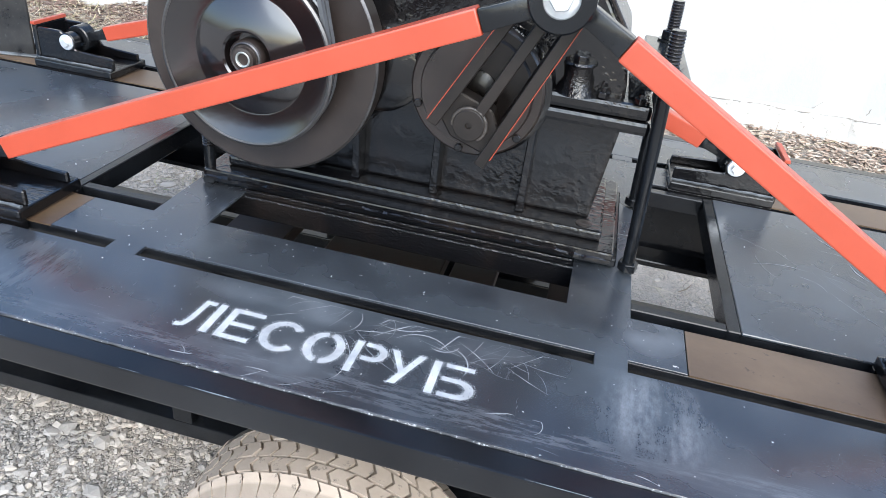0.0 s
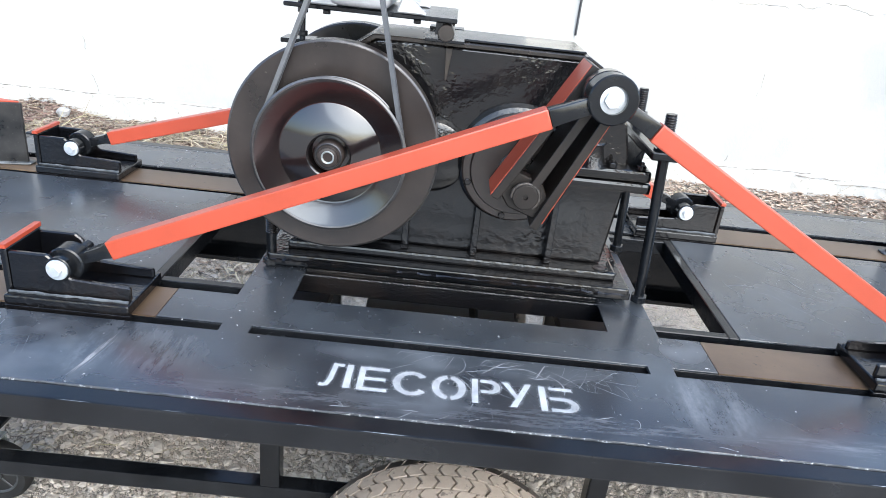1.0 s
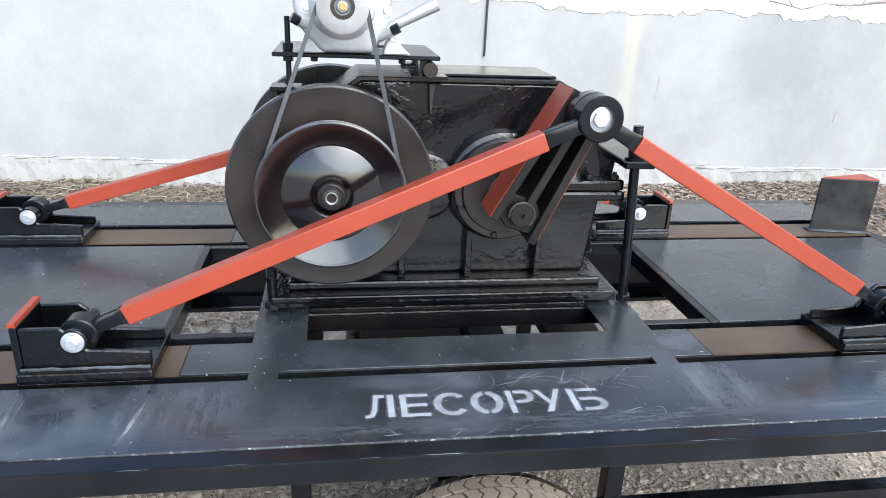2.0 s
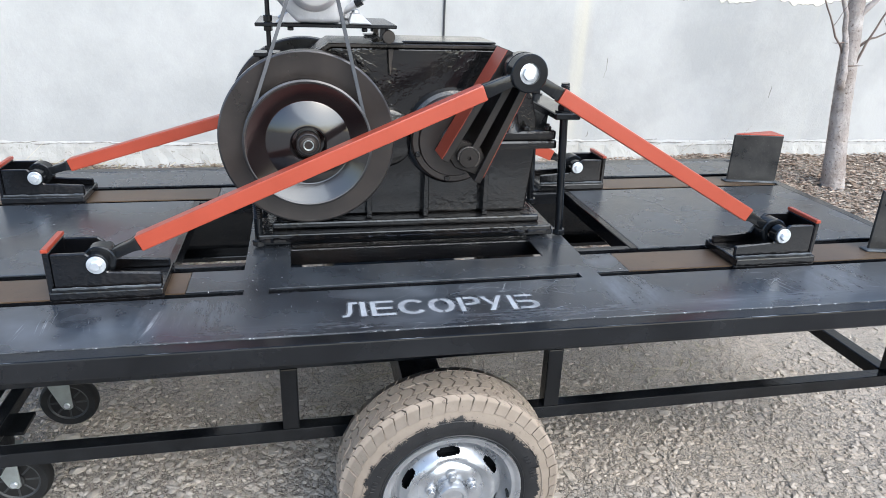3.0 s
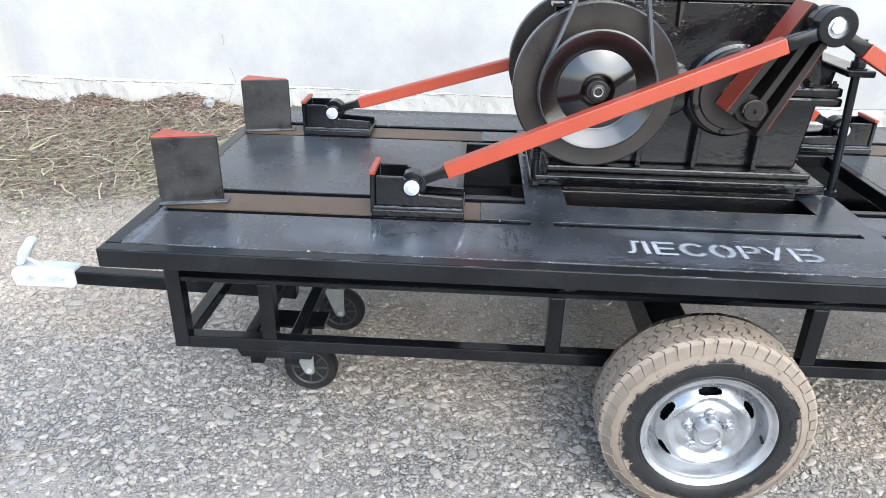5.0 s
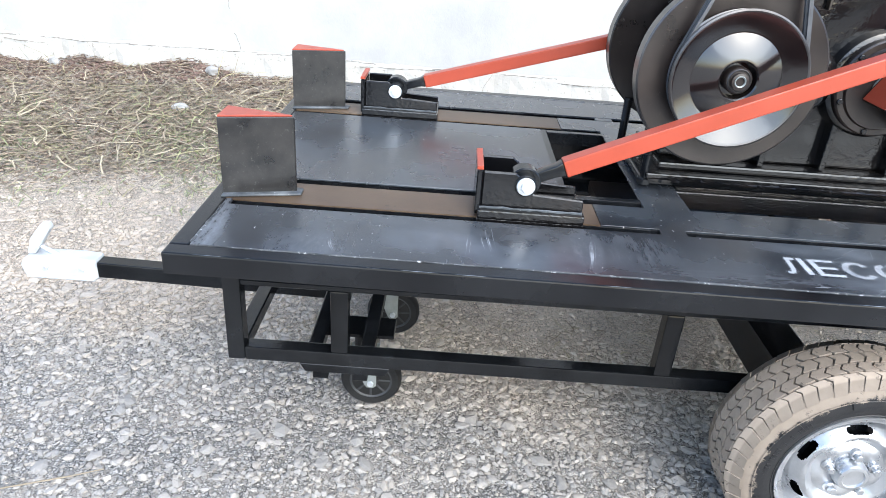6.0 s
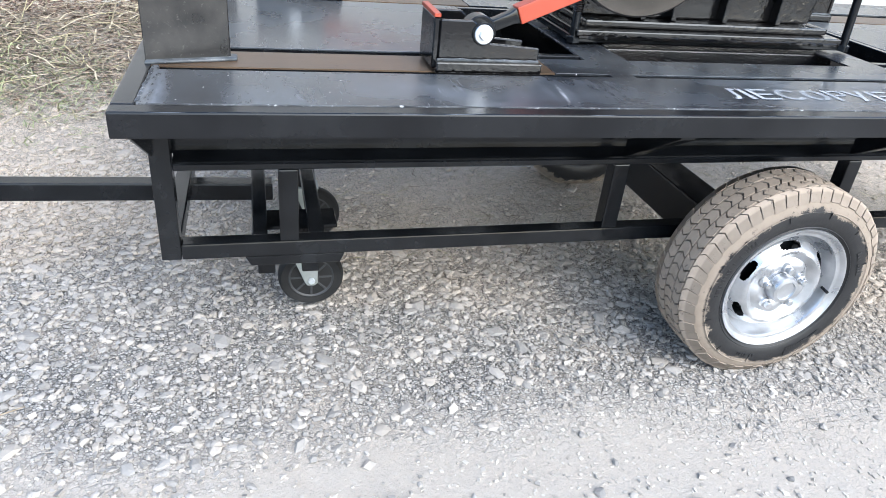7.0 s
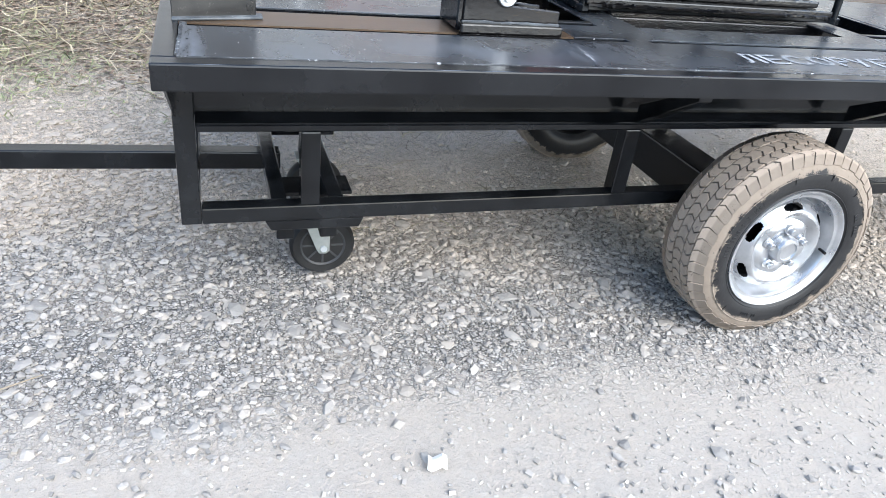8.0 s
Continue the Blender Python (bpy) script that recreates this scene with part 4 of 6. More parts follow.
# splitting wedges welded at both ends of each runway
def wedge(tip, base, yc):
    outline = [(tip, yc - 0.004), (tip, yc + 0.004), (base, yc + 0.046), (base, yc - 0.046)]
    body = part("splitting_wedge", prism(outline, DECK - 0.004, 0.996, "z", 0.002), M_SCUFF, trailer, "upright black wedge with an orange-red top")
    top = [(tip + (0.004 if base > tip else -0.004), yc), (base, yc + 0.044), (base, yc - 0.044)]
    part("wedge_top", prism(top, 0.9955, 1.0005, "z", 0.0015), M_RED, body, "orange-red painted top face")
    d = 0.014 if base > tip else -0.014
    pad = [(tip - d, yc - 0.018), (tip - d, yc + 0.018), (base, yc + 0.062), (base, yc - 0.062)]
    part("wedge_foot", prism(pad, DECK - 0.0028, DECK + 0.004, "z", 0.002), M_DUSTWELD, body, "dusty weld round the foot", 60)


for yc in (0.337, 2 * MID - 0.337):
    wedge(-1.425, -1.600, yc)
    wedge(1.412, 1.612, yc)

# ---- gear reducer ----
gear = thing("gear_reducer", (0, MID, DECK), "heavy black cast gear reducer bolted on the table", "gearbox")
GF, GB = 0.625, 2 * MID - 0.625
base = part("base_channel", box(-0.500, 0.425, 0.560, 2 * MID - 0.560, DECK + 0.006, DECK + 0.026, 0.003), M_FRAME, gear)
part("base_channel", box(-0.490, 0.415, 0.545, 2 * MID - 0.545, DECK + 0.027, DECK + 0.044, 0.004, segments=2), M_CAST, gear)
part("base_weld", weld((-0.48, 0.548, DECK + 0.026), (0.41, 0.548, DECK + 0.026), 0.007, None, 21), M_CAST, gear)
part("foot_flange", box(-0.450, 0.385, 0.585, 2 * MID - 0.585, DECK + 0.045, DECK + 0.066, 0.006, segments=2), M_CAST, gear)
lower = [(-0.440, DECK + 0.067), (0.352, DECK + 0.067), (0.375, 1.078), (-0.430, 1.078)]
part("lower_housing", prism(lower, GF + 0.015, GB - 0.015, "y", 0.006, None, 2), M_CAST, gear)
for x in (-0.26, -0.158, 0.018, 0.208):
    for y0, y1 in ((GF - 0.022, GF + 0.014), (GB - 0.014, GB + 0.022)):
        part("rib", prism([(x - 0.009, DECK + 0.067), (x + 0.009, DECK + 0.067), (x + 0.007, 1.078), (x - 0.007, 1.078)], y0, y1, "y", 0.002), M_CAST, gear)
part("split_flange", box(-0.500, 0.425, GF - 0.035, GB + 0.035, 1.079, 1.106, 0.008, segments=2), M_CAST, gear)
part("split_flange", box(-0.497, 0.421, GF - 0.032, GB + 0.032, 1.1075, 1.136, 0.008, segments=2), M_CAST, gear)
upper = [(-0.470, 1.123), (0.368, 1.123), (0.364, 1.165), (0.346, 1.238), (0.270, 1.346), (0.222, 1.372), (-0.262, 1.372), (-0.335, 1.335), (-0.430, 1.260), (-0.465, 1.19)]
part("upper_housing", prism(upper, GF, GB, "y", 0.006, None, 2), M_CAST, gear)
lid = [(-0.440, 1.262), (-0.268, 1.384), (0.226, 1.384), (0.236, 1.373), (-0.262, 1.373), (-0.430, 1.255)]
part("lid_strip", prism(lid, GF - 0.012, GB + 0.012, "y", 0.002), M_STEEL, gear, "worn steel strip along the top")
part("lid_plate", box(-0.09, 0.222, GF + 0.012, GB - 0.012, 1.385, 1.391, 0.002), M_FRAME, gear)
part("side_strip", prism([(0.226, 1.384), (0.280, 1.353), (0.352, 1.250), (0.346, 1.244), (0.274, 1.346), (0.222, 1.373)], GF - 0.010, GB + 0.010, "y", 0.002), M_STEEL, gear)
part("lifting_rib", prism([(-0.098, 1.298), (-0.094, 1.298), (-0.086, 1.371), (-0.102, 1.371)], GF - 0.020, GF + 0.0, "y", 0.001), M_RUST, gear)
# bearing bosses on both sides
for side in (-1, 1):
    yb = GF if side < 0 else GB
    for x, z, r in ((0.092, 1.118, 0.140), (-0.335, 1.131, 0.12), (-0.11, 1.118, 0.085)):
        part("bearing_boss", lathe([(r + 0.006, -side * 0.02), (r, side * 0.034), (r - 0.012, side * 0.040), (0.0, side * 0.040)], (x, yb, z), "y", 56), M_CAST, gear, "", 40)
for x, y in ((0.345, 0.612), (-0.41, 0.612), (0.345, 2 * MID - 0.612), (-0.41, 2 * MID - 0.612)):
    part("foot_bolt_hole", lathe([(0.016, DECK + 0.066), (0.016, DECK + 0.068), (0.010, DECK + 0.068), (0.0, DECK + 0.0665)], (x, y, 0), "z", 20), M_STEEL, gear)
for x in (-0.46, -0.20, -0.015, 0.255, 0.325, 0.395):
    for y in (GF - 0.018, GB + 0.018):
        hb = hexhead((x, y, 1.136), 0.013, 0.012, "z", None, x * 9)
        rod((x, y, 1.145), (x, y, 1.155), 0.006, hb)
        part("flange_bolt", hb, M_CAST, gear)
tower = lathe([(0.040, 1.134), (0.034, 1.142), (0.028, 1.160), (0.027, 1.182), (0.031, 1.190), (0.028, 1.194), (0.0, 1.194)], (0.272, GF - 0.010, 0), "z", 22)
for v in tower.verts:
    v.co.x += 0.0025 * math.sin(170 * v.co.z + 90 * v.co.y)
part("bolt_tower", tower, M_PIT, gear, "", 50)
part("flange_bolt", hexhead((0.272, GF - 0.012, 1.192), 0.015, 0.014, "z"), M_CAST, gear)


# clamping studs at the corners of the reducer
def stud(x, y, z1, lean=0.0, nut_at=None, r=0.0125):
    ob = thing("clamp_stud", (x, y, DECK), "long black threaded clamping stud with nuts", "stud", "clamping studs round the reducer")
    shaft = rod((x, y, DECK + 0.02), (x + lean, y, z1), r)
    part("shaft", shaft, M_FRAME, ob, "", 40)
    thread = bmesh.new()
    for z in np.arange(z1 - 0.075, z1 - 0.004, 0.006):
        k = (z - DECK) / (z1 - DECK)
        lathe([(r, z), (r + 0.002, z + 0.002), (r, z + 0.004)], (x + lean * k, y, 0), "z", 14, thread)
    part("thread", thread, M_STEEL, ob)
    part("nut", hexhead((x, y, DECK + 0.004), 0.021, 0.018, "z"), M_FRAME, ob)
    if nut_at:
        k = (nut_at - DECK) / (z1 - DECK)
        part("nut", hexhead((x + lean * k, y, nut_at), 0.022, 0.018, "z"), M_FRAME, ob)
        part("washer", lathe([(0.027, nut_at - 0.004), (0.027, nut_at - 0.0005), (0.0, nut_at - 0.0005)], (x + lean * k, y, 0), "z", 20), M_FRAME, ob)
    return ob


stud(0.450, 0.571, 1.284, -0.024, 1.204)
stud(0.460, 2 * MID - 0.571, 1.284, -0.018, 1.204)
stud(-0.488, 0.572, 0.965)
stud(-0.488, 2 * MID - 0.572, 0.965)
clamp = thing("clamp_bar", (0.43, MID, 1.18), "black flat clamp bar across the reducer's end", "bar")
part("bar", box(0.392, 0.472, 0.538, 2 * MID - 0.538, 1.180, 1.199, 0.003), M_FRAME, clamp)
part("spacer", prism([(0.372, 1.137), (0.400, 1.137), (0.405, 1.178), (0.396, 1.178)], GF + 0.01, GB - 0.01, "y", 0.002), M_FRAME, clamp)


# ---- flywheels, pulley, belt ----
def flywheel(x, y, z, s, label):
    ob = thing("flywheel", (x, y, z), label, "flywheel", "flywheels on the reducer's fast shaft")
    R = 0.242
    prof = [(0.0, s * 0.05), (R - 0.004, s * 0.05), (R, s * 0.046), (R, s * 0.004), (R - 0.004, 0), (R - 0.030, s * 0.002), (0.06, s * 0.006), (0.0, s * 0.006)]
    part("disc", lathe(prof, (x, y, z), "y", 120), M_FLY, ob, "brown-black turned steel disc", 30)
    part("shaft", rod((x, y + s * 0.045, z), (x, y + s * 0.14, z), 0.045, None, 28), M_STEEL, ob, "", 40)
    part("rim_edge", lathe([(R - 0.0045, -s * 0.0002), (R + 0.0006, s * 0.0035), (R + 0.0006, s * 0.0055), (R - 0.002, s * 0.004)], (x, y, z), "y", 120, closed=True), M_RIMEDGE, ob, "bright worn edge")
    return ob


FX, FZ = -0.335, 1.131
flywheel(FX, 0.520, FZ, 1, "large brown-black steel flywheel behind the belt pulley")
flywheel(FX, 2 * MID - 0.520, FZ, -1, "large dark steel flywheel on the far side")

pulley = thing("belt_pulley", (FX, 0.49, FZ), "glossy dark two-groove belt pulley on the flywheel", "pulley")
P = (FX, 0.0, FZ)
body = [(0.0, 0.512), (0.160, 0.512), (0.168, 0.510), (0.1685, 0.506), (0.152, 0.500), (0.152, 0.496), (0.1685, 0.490), (0.1685, 0.487), (0.152, 0.481), (0.152, 0.477), (0.1725, 0.470), (0.1725, 0.466), (0.168, 0.464),
        (0.160, 0.4665), (0.118, 0.487), (0.114, 0.488), (0.110, 0.486), (0.085, 0.478), (0.056, 0.469), (0.050, 0.4685), (0.046, 0.472), (0.043, 0.498), (0.0, 0.498)]
part("pulley_body", lathe(body, P, "y", 120), M_GLOSS, pulley, "", 28)
part("pulley_rim", lathe([(0.1735, 0.4705), (0.1735, 0.4655), (0.1690, 0.4628), (0.1660, 0.4638), (0.1665, 0.468)], P, "y", 120, closed=True), M_RIMEDGE, pulley, "bright worn pulley rim", 40)
part("shaft_end", lathe([(0.034, 0.498), (0.034, 0.470), (0.031, 0.466), (0.022, 0.466), (0.021, 0.456), (0.015, 0.455), (0.013, 0.460), (0.0, 0.460)], P, "y", 32), M_FLY, pulley, "worn steel shaft end", 40)
part("shaft_ring", lathe([(0.0148, 0.4552), (0.0135, 0.4535), (0.0112, 0.4550), (0.0112, 0.4595)], P, "y", 28, closed=True), M_ZINCDULL, pulley, "bright worn ring in the shaft end", 40)
part("lock_ring", lathe([(0.0305, 0.4665), (0.028, 0.4635), (0.0245, 0.4665)], P, "y", 32, closed=True), M_RIMEDGE, pulley)

# engine pulley sits right above; two belts run in the grooves
EX, EZ, ER = -0.306, 1.542, 0.046


def belt(y):
    """A belt loop round both pulleys, of trapezoid section."""
    d = math.hypot(EX - FX, EZ - FZ)
    lean = math.atan2(EZ - FZ, EX - FX)
    r1, r2 = 0.165, ER + 0.004
    open_ = math.acos((r1 - r2) / d)
    path = []
    for i in range(61):
        t = lean + open_ + (2 * math.pi - 2 * open_) * i / 60
        path.append((FX + r1 * math.cos(t), FZ + r1 * math.sin(t), math.cos(t), math.sin(t)))
    for i in range(31):
        t = lean - open_ + 2 * open_ * i / 30
        path.append((EX + r2 * math.cos(t), EZ + r2 * math.sin(t), math.cos(t), math.sin(t)))
    own = bmesh.new()
    rings = [[own.verts.new((x + nx * o, y + w, z + nz * o)) for o, w in ((0.004, -0.0065), (0.004, 0.0065), (-0.005, 0.004), (-0.005, -0.004))] for x, z, nx, nz in path]
    for a, b_ in zip(rings, rings[1:] + rings[:1]):
        for k in range(4):
            own.faces.new((a[k], a[(k + 1) % 4], b_[(k + 1) % 4], b_[k]))
    return own


drive = thing("drive_belt", (FX, 0.49, FZ), "grey rubber V-belts with worn print round both pulleys", "belt")
part("belt", belt(0.498), M_BELT, drive)
part("belt", belt(0.479), M_BELT, drive)

# ---- engine and its tilting plate ----
plate = thing("engine_plate", (-0.27, MID, 1.40), "black steel tilting engine plate hinged on the reducer", "plate")
part("plate", box(-0.463, -0.082, 0.570, 2 * MID - 0.60, 1.4275, 1.4375, 0.002), M_FRAME, plate)
for y in (0.60, 2 * MID - 0.62):
    part("hinge_tube", lathe([(0.0, -0.03), (0.017, -0.03), (0.018, -0.028), (0.018, 0.03), (0.0, 0.03)], (-0.104, y, 1.406), "y", 24), M_STEEL, plate, "", 40)
    part("hinge_bracket", box(-0.150, -0.062, y - 0.028, y + 0.03, 1.3855, 1.392, 0.001), M_FRAME, plate)
    part("hinge_web", box(-0.128, -0.112, y - 0.02, y + 0.02, 1.400, 1.427, 0.001), M_FRAME, plate)
screw = rod((-0.430, 0.620, 1.345), (-0.430, 0.620, 1.512), 0.0065)
part("tension_screw", screw, M_FRAME, plate, "black threaded tension screw", 40)
for z, h in ((1.438, 0.016), (1.427, -0.014), (1.362, 0.012)):
    part("nut", hexhead((-0.430, 0.620, z), 0.0125, h, "z"), M_FRAME, plate)
part("screw_lug", box(-0.472, -0.402, 0.585, 0.66, 1.348, 1.358, 0.001), M_FRAME, plate)
part("lug_post", prism([(-0.455, 1.250), (-0.42, 1.250), (-0.415, 1.3475), (-0.46, 1.3475)], 0.628, 0.655, "y", 0.001), M_FRAME, plate)
for x in (-0.37, -0.17):
    part("plate_bolt", hexhead((x, 0.585, 1.427), 0.009, -0.009, "z"), M_FRAME, plate)

engine = thing("engine", (EX, MID, 1.43), "cast aluminium petrol engine with a belt pulley", "engine")
case = [(-0.354, 1.440), (-0.238, 1.440), (-0.226, 1.466), (-0.203, 1.502), (-0.190, 1.60), (-0.20, 1.70), (-0.42, 1.70), (-0.422, 1.60), (-0.408, 1.502), (-0.377, 1.466)]
part("crankcase", prism(case, 0.560, 0.86, "y", 0.012, None, 3), M_ALLOY, engine, "", 40)
part("cover", lathe([(0.074, 0.562), (0.072, 0.548), (0.06, 0.540), (0.0, 0.538)], (EX, 0, EZ), "y", 48), M_ALLOY, engine, "", 40)
part("engine_pulley", lathe([(0.0, 0.508), (ER, 0.508), (ER, 0.505), (ER - 0.008, 0.499), (ER - 0.008, 0.496), (ER, 0.490), (ER, 0.487), (ER - 0.008, 0.480), (ER - 0.008, 0.477), (ER + 0.009, 0.470), (ER + 0.009, 0.466), (ER + 0.004, 0.4645), (0.024, 0.466), (0.021, 0.474), (0.0, 0.474)], (EX, 0, EZ), "y", 60), M_TURNED, engine, "pale grey turned pulley", 30)
part("hub_ring", lathe([(0.0255, 0.4655), (0.0255, 0.4640), (0.0175, 0.4640), (0.0175, 0.470)], (EX, 0, EZ), "y", 32, closed=True), M_RUST, engine, "dark keyed hub ring")
part("shaft_bolt", hexhead((EX, 0.466, EZ), 0.009, -0.008), M_BRASS, engine, "yellow bolt head")
for x in (-0.384, -0.209):
    part("cover_bolt", hexhead((x, 0.560, 1.534), 0.0085, -0.010), M_ZINC, engine)
    part("cover_washer", lathe([(0.0, 0.5605), (0.013, 0.5605), (0.013, 0.5585), (0.0, 0.5585)], (x, 0, 1.534), "y", 20), M_ZINC, engine)
part("engine_shaft", lathe([(0.0, 0.545), (0.014, 0.545), (0.014, 0.470), (0.010, 0.466), (0.0, 0.466)], (EX, 0, EZ), "y", 24), M_ZINC, engine)
for x, s in ((-0.365, -1), (-0.195, 1)):
    for y in (0.585, 0.80):
        part("engine_foot", prism([(x - 0.045 if s < 0 else x - 0.02, 1.438), (x + 0.045 if s > 0 else x + 0.02, 1.438), (x + 0.04 if s > 0 else x + 0.02, 1.442), (x + 0.01, 1.468), (x - 0.012, 1.468), (x - 0.02 if s > 0 else x - 0.04, 1.442)], y - 0.02, y + 0.02, "y", 0.003), M_ALLOY, engine)
    part("foot_bolt", hexhead((x, 0.585, 1.466), 0.010, 0.010, "z"), M_ZINC, engine)
    u0, u1, w0, w1 = (-0.372, -0.400, 1.490, 1.505) if s < 0 else (-0.226, -0.196, 1.474, 1.491)
    part("oil_filler", rod((u0, 0.572, w0), (u1, 0.560, w1), 0.0105), M_ALLOY, engine, "", 40)
    k = 0.016 * s
    part("filler_cap", rod((u1, 0.560, w1), (u1 + k, 0.556, w1 + 0.009), 0.0115, None, 8), M_FRAME, engine, "black ribbed filler cap", 30)


part("exhaust_pipe", rod((-0.205, 0.575, 1.494), (-0.095, 0.575, 1.552), 0.010, None, 16, 0.016), M_ALLOY, engine, "silver outlet pipe", 40)


# ---- crank and connecting rods ----
SHAFT = (0.092, 1.118)


def crank(pin, y0, s, label):
    """Three flat bars between two bosses on a disc; s: 1 with the pin to -y."""
    ob = thing("crank", (SHAFT[0], y0, SHAFT[1]), label, "crank", "cranks on the reducer's slow shaft")
    c = (SHAFT[0], y0, SHAFT[1])
    part("crank_disc", lathe([(0.0, s * 0.05), (0.125, s * 0.05), (0.129, s * 0.046), (0.129, s * 0.012), (0.125, s * 0.008), (0.110, s * 0.008), (0.106, 0), (0.0, 0)], c, "y", 72), M_FLY, ob, "", 30)
    for i in range(6):
        t = i * math.pi / 3 + 0.35
        part("disc_bolt", hexhead((c[0] + 0.118 * math.cos(t), y0 + s * 0.009, c[2] + 0.118 * math.sin(t)), 0.009, -s * 0.008), M_CAST, ob)
    part("crank_hub", lathe([(0.045, 0), (0.045, -s * 0.003), (0.040, -s * 0.006), (0.0, -s * 0.006)], c, "y", 36), M_STEEL, ob, "", 40)
    low = (pin[0] - 0.113, pin[1] - 0.246) if s > 0 else SHAFT
    d = Vector((pin[0] - low[0], 0, pin[1] - low[1]))
    ang = math.atan2(d.x, d.z)
    turn = Matrix.Translation((low[0], y0, low[1])) @ Matrix.Rotation(ang, 4, "Y")
    L = d.length
    lo, hi = min(-s * 0.008, -s * 0.118), max(-s * 0.008, -s * 0.118)
    for off0, off1, red in ((-0.070, -0.040, -1), (-0.008, 0.000, 0), (0.043, 0.042, 1)):
        w = 0.010
        top = L + 0.032 if red < 0 else L - 0.02
        foot = 0.020 if not red else (-0.042 if red < 0 else -0.060)
        own = prism([(off0 - w, foot), (off0 + w, foot), (off1 + w, top), (off1 - w, top)], lo, hi, "y", 0.0015)
        own.transform(turn)
        bar = part("crank_bar", own, M_CRANK, ob)
        if red:
            e, sk = red * w, red * (w + 0.0015)
            own = prism([(off0 + e, -0.040), (off0 + sk, -0.040), (off1 + sk, top - 0.002), (off1 + e, top - 0.002)], lo + 0.002, hi - 0.002, "y", 0)
            own.transform(turn)
            part("bar_side", own, M_RED, bar, "orange-red painted side face")
    own = prism([(-0.062, -0.030), (-0.030, -0.050), (0.036, -0.044), (0.036, 0.012), (0.010, 0.034), (-0.060, 0.030)], *sorted((-s * 0.100, -s * 0.060)), "y", 0.003)
    own.transform(turn)
    part("crank_filler", own, M_CRANK, ob)
    own = lathe([(0.0, -s * 0.060), (0.0285, -s * 0.060), (0.0285, -s * 0.1185), (0.0270, -s * 0.1200), (0.0060, -s * 0.1200), (0.0052, -s * 0.1130), (0.0, -s * 0.1130)], (-0.012, 0.0, -0.006), "y", 40)
    own.transform(turn)
    part("shaft_end", own, M_CRANK, ob, "bored end of the slow shaft", 40)
    ring = [(-0.012 + 0.0305 * math.cos(a), -s * 0.1145, -0.006 + 0.0305 * math.sin(a)) for a in np.linspace(-0.5, 3.7, 30)]
    own = tube(ring, [0.0040 + 0.0016 * noise.noise((k * 0.9, s, 3.1)) for k in range(30)], None, 7)
    own.transform(turn)
    part("shaft_weld", own, M_WORNWELD, ob, "lumpy weld round the shaft end", 60)
    yp = y0 - s * 0.118
    part("crank_pin", rod((pin[0], yp + s * 0.10, pin[1]), (pin[0], yp - s * 0.085, pin[1]), 0.022, None, 24), M_STEEL, ob)
    cap = lathe([(0.033, -s * 0.083), (0.033, -s * 0.088), (0.030, -s * 0.0895), (0.0, -s * 0.0895)], (pin[0], yp, pin[1]), "y", 32)
    part("pin_washer", cap, M_ZINC, ob, "white zinc washer", 40)
    part("pin_bolt", hexhead((pin[0], yp - s * 0.0895, pin[1]), 0.018, -s * 0.010), M_ZINC, ob, "zinc bolt head")
    return ob


PIN_F, PIN_B = (0.233, 1.341), (-0.108, 1.224)
crank(PIN_F, 0.552, 1, "dark steel crank of three bars with red sides")
crank(PIN_B, 2 * MID - 0.552, -1, "dark steel crank of three bars on the far side")


def connecting_rod(pin, big_y, foot, foot_y, label):
    """A red square bar with black forged eyes, from the crank pin to a pusher's bolt."""
    a, b = Vector((pin[0], big_y, pin[1])), Vector((foot[0], foot_y, foot[1]))
    ob = thing("connecting_rod", tuple(b), label, "connecting rod", "connecting rods from the cranks")
    way = (b - a).normalized()
    side = Vector((0, 1, 0))
    up = way.cross(side).normalized()
    if up.z < 0:
        up = -up
    side = up.cross(way).normalized()
    m = Matrix((( way.x, side.x, up.x, a.x), (way.y, side.y, up.y, a.y), (way.z, side.z, up.z, a.z), (0, 0, 0, 1)))
    L = (b - a).length

    def put(name, own, mat, label_="", smooth=40):
        own.transform(m)
        return part(name, own, mat, ob, label_, smooth)

    put("bar", box(0.125, L - 0.102, -0.020, 0.020, -0.021, 0.021, 0.0035, segments=2), M_RED, "orange-red painted square bar", 15)
    for start, stop, r in ((0.040, 0.1245, 0.016), (L - 0.034, L - 0.1015, 0.013)):
        flip = 1 if stop > start else -1
        own = prism([(start, -r), (start + flip * 0.05, -r * 1.05), (stop, -0.0185), (stop, 0.0185), (start + flip * 0.05, r * 1.05), (start, r)], -0.017, 0.017, "y", 0.004, None, 2)
        put("forged_end", own, M_FRAME, "black forged end")
    for x, r, w in ((0, 0.050, 0.024), (L, 0.039, 0.022)):
        own = lathe([(r * 0.55, -w), (r - 0.003, -w), (r, -w + 0.003), (r, w - 0.003), (r - 0.003, w), (r * 0.55, w)], (x, 0, 0), "y", 40, closed=True)
        put("eye", own, M_FRAME, "", 40)
    return ob


SL = 0.886
connecting_rod(PIN_F, 0.358, (-0.856, SL - 0.002), 0.316, "long orange-red connecting rod to a pusher")
connecting_rod(PIN_F, 0.398, (1.037, SL - 0.002), 0.330, "shorter orange-red connecting rod to a pusher")
connecting_rod(PIN_B, 2 * MID - 0.372, (-1.243, SL), 2 * MID - 0.337, "long orange-red connecting rod on the far side")
connecting_rod(PIN_B, 2 * MID - 0.420, (0.702, SL), 2 * MID - 0.337, "shorter orange-red connecting rod on the far side")


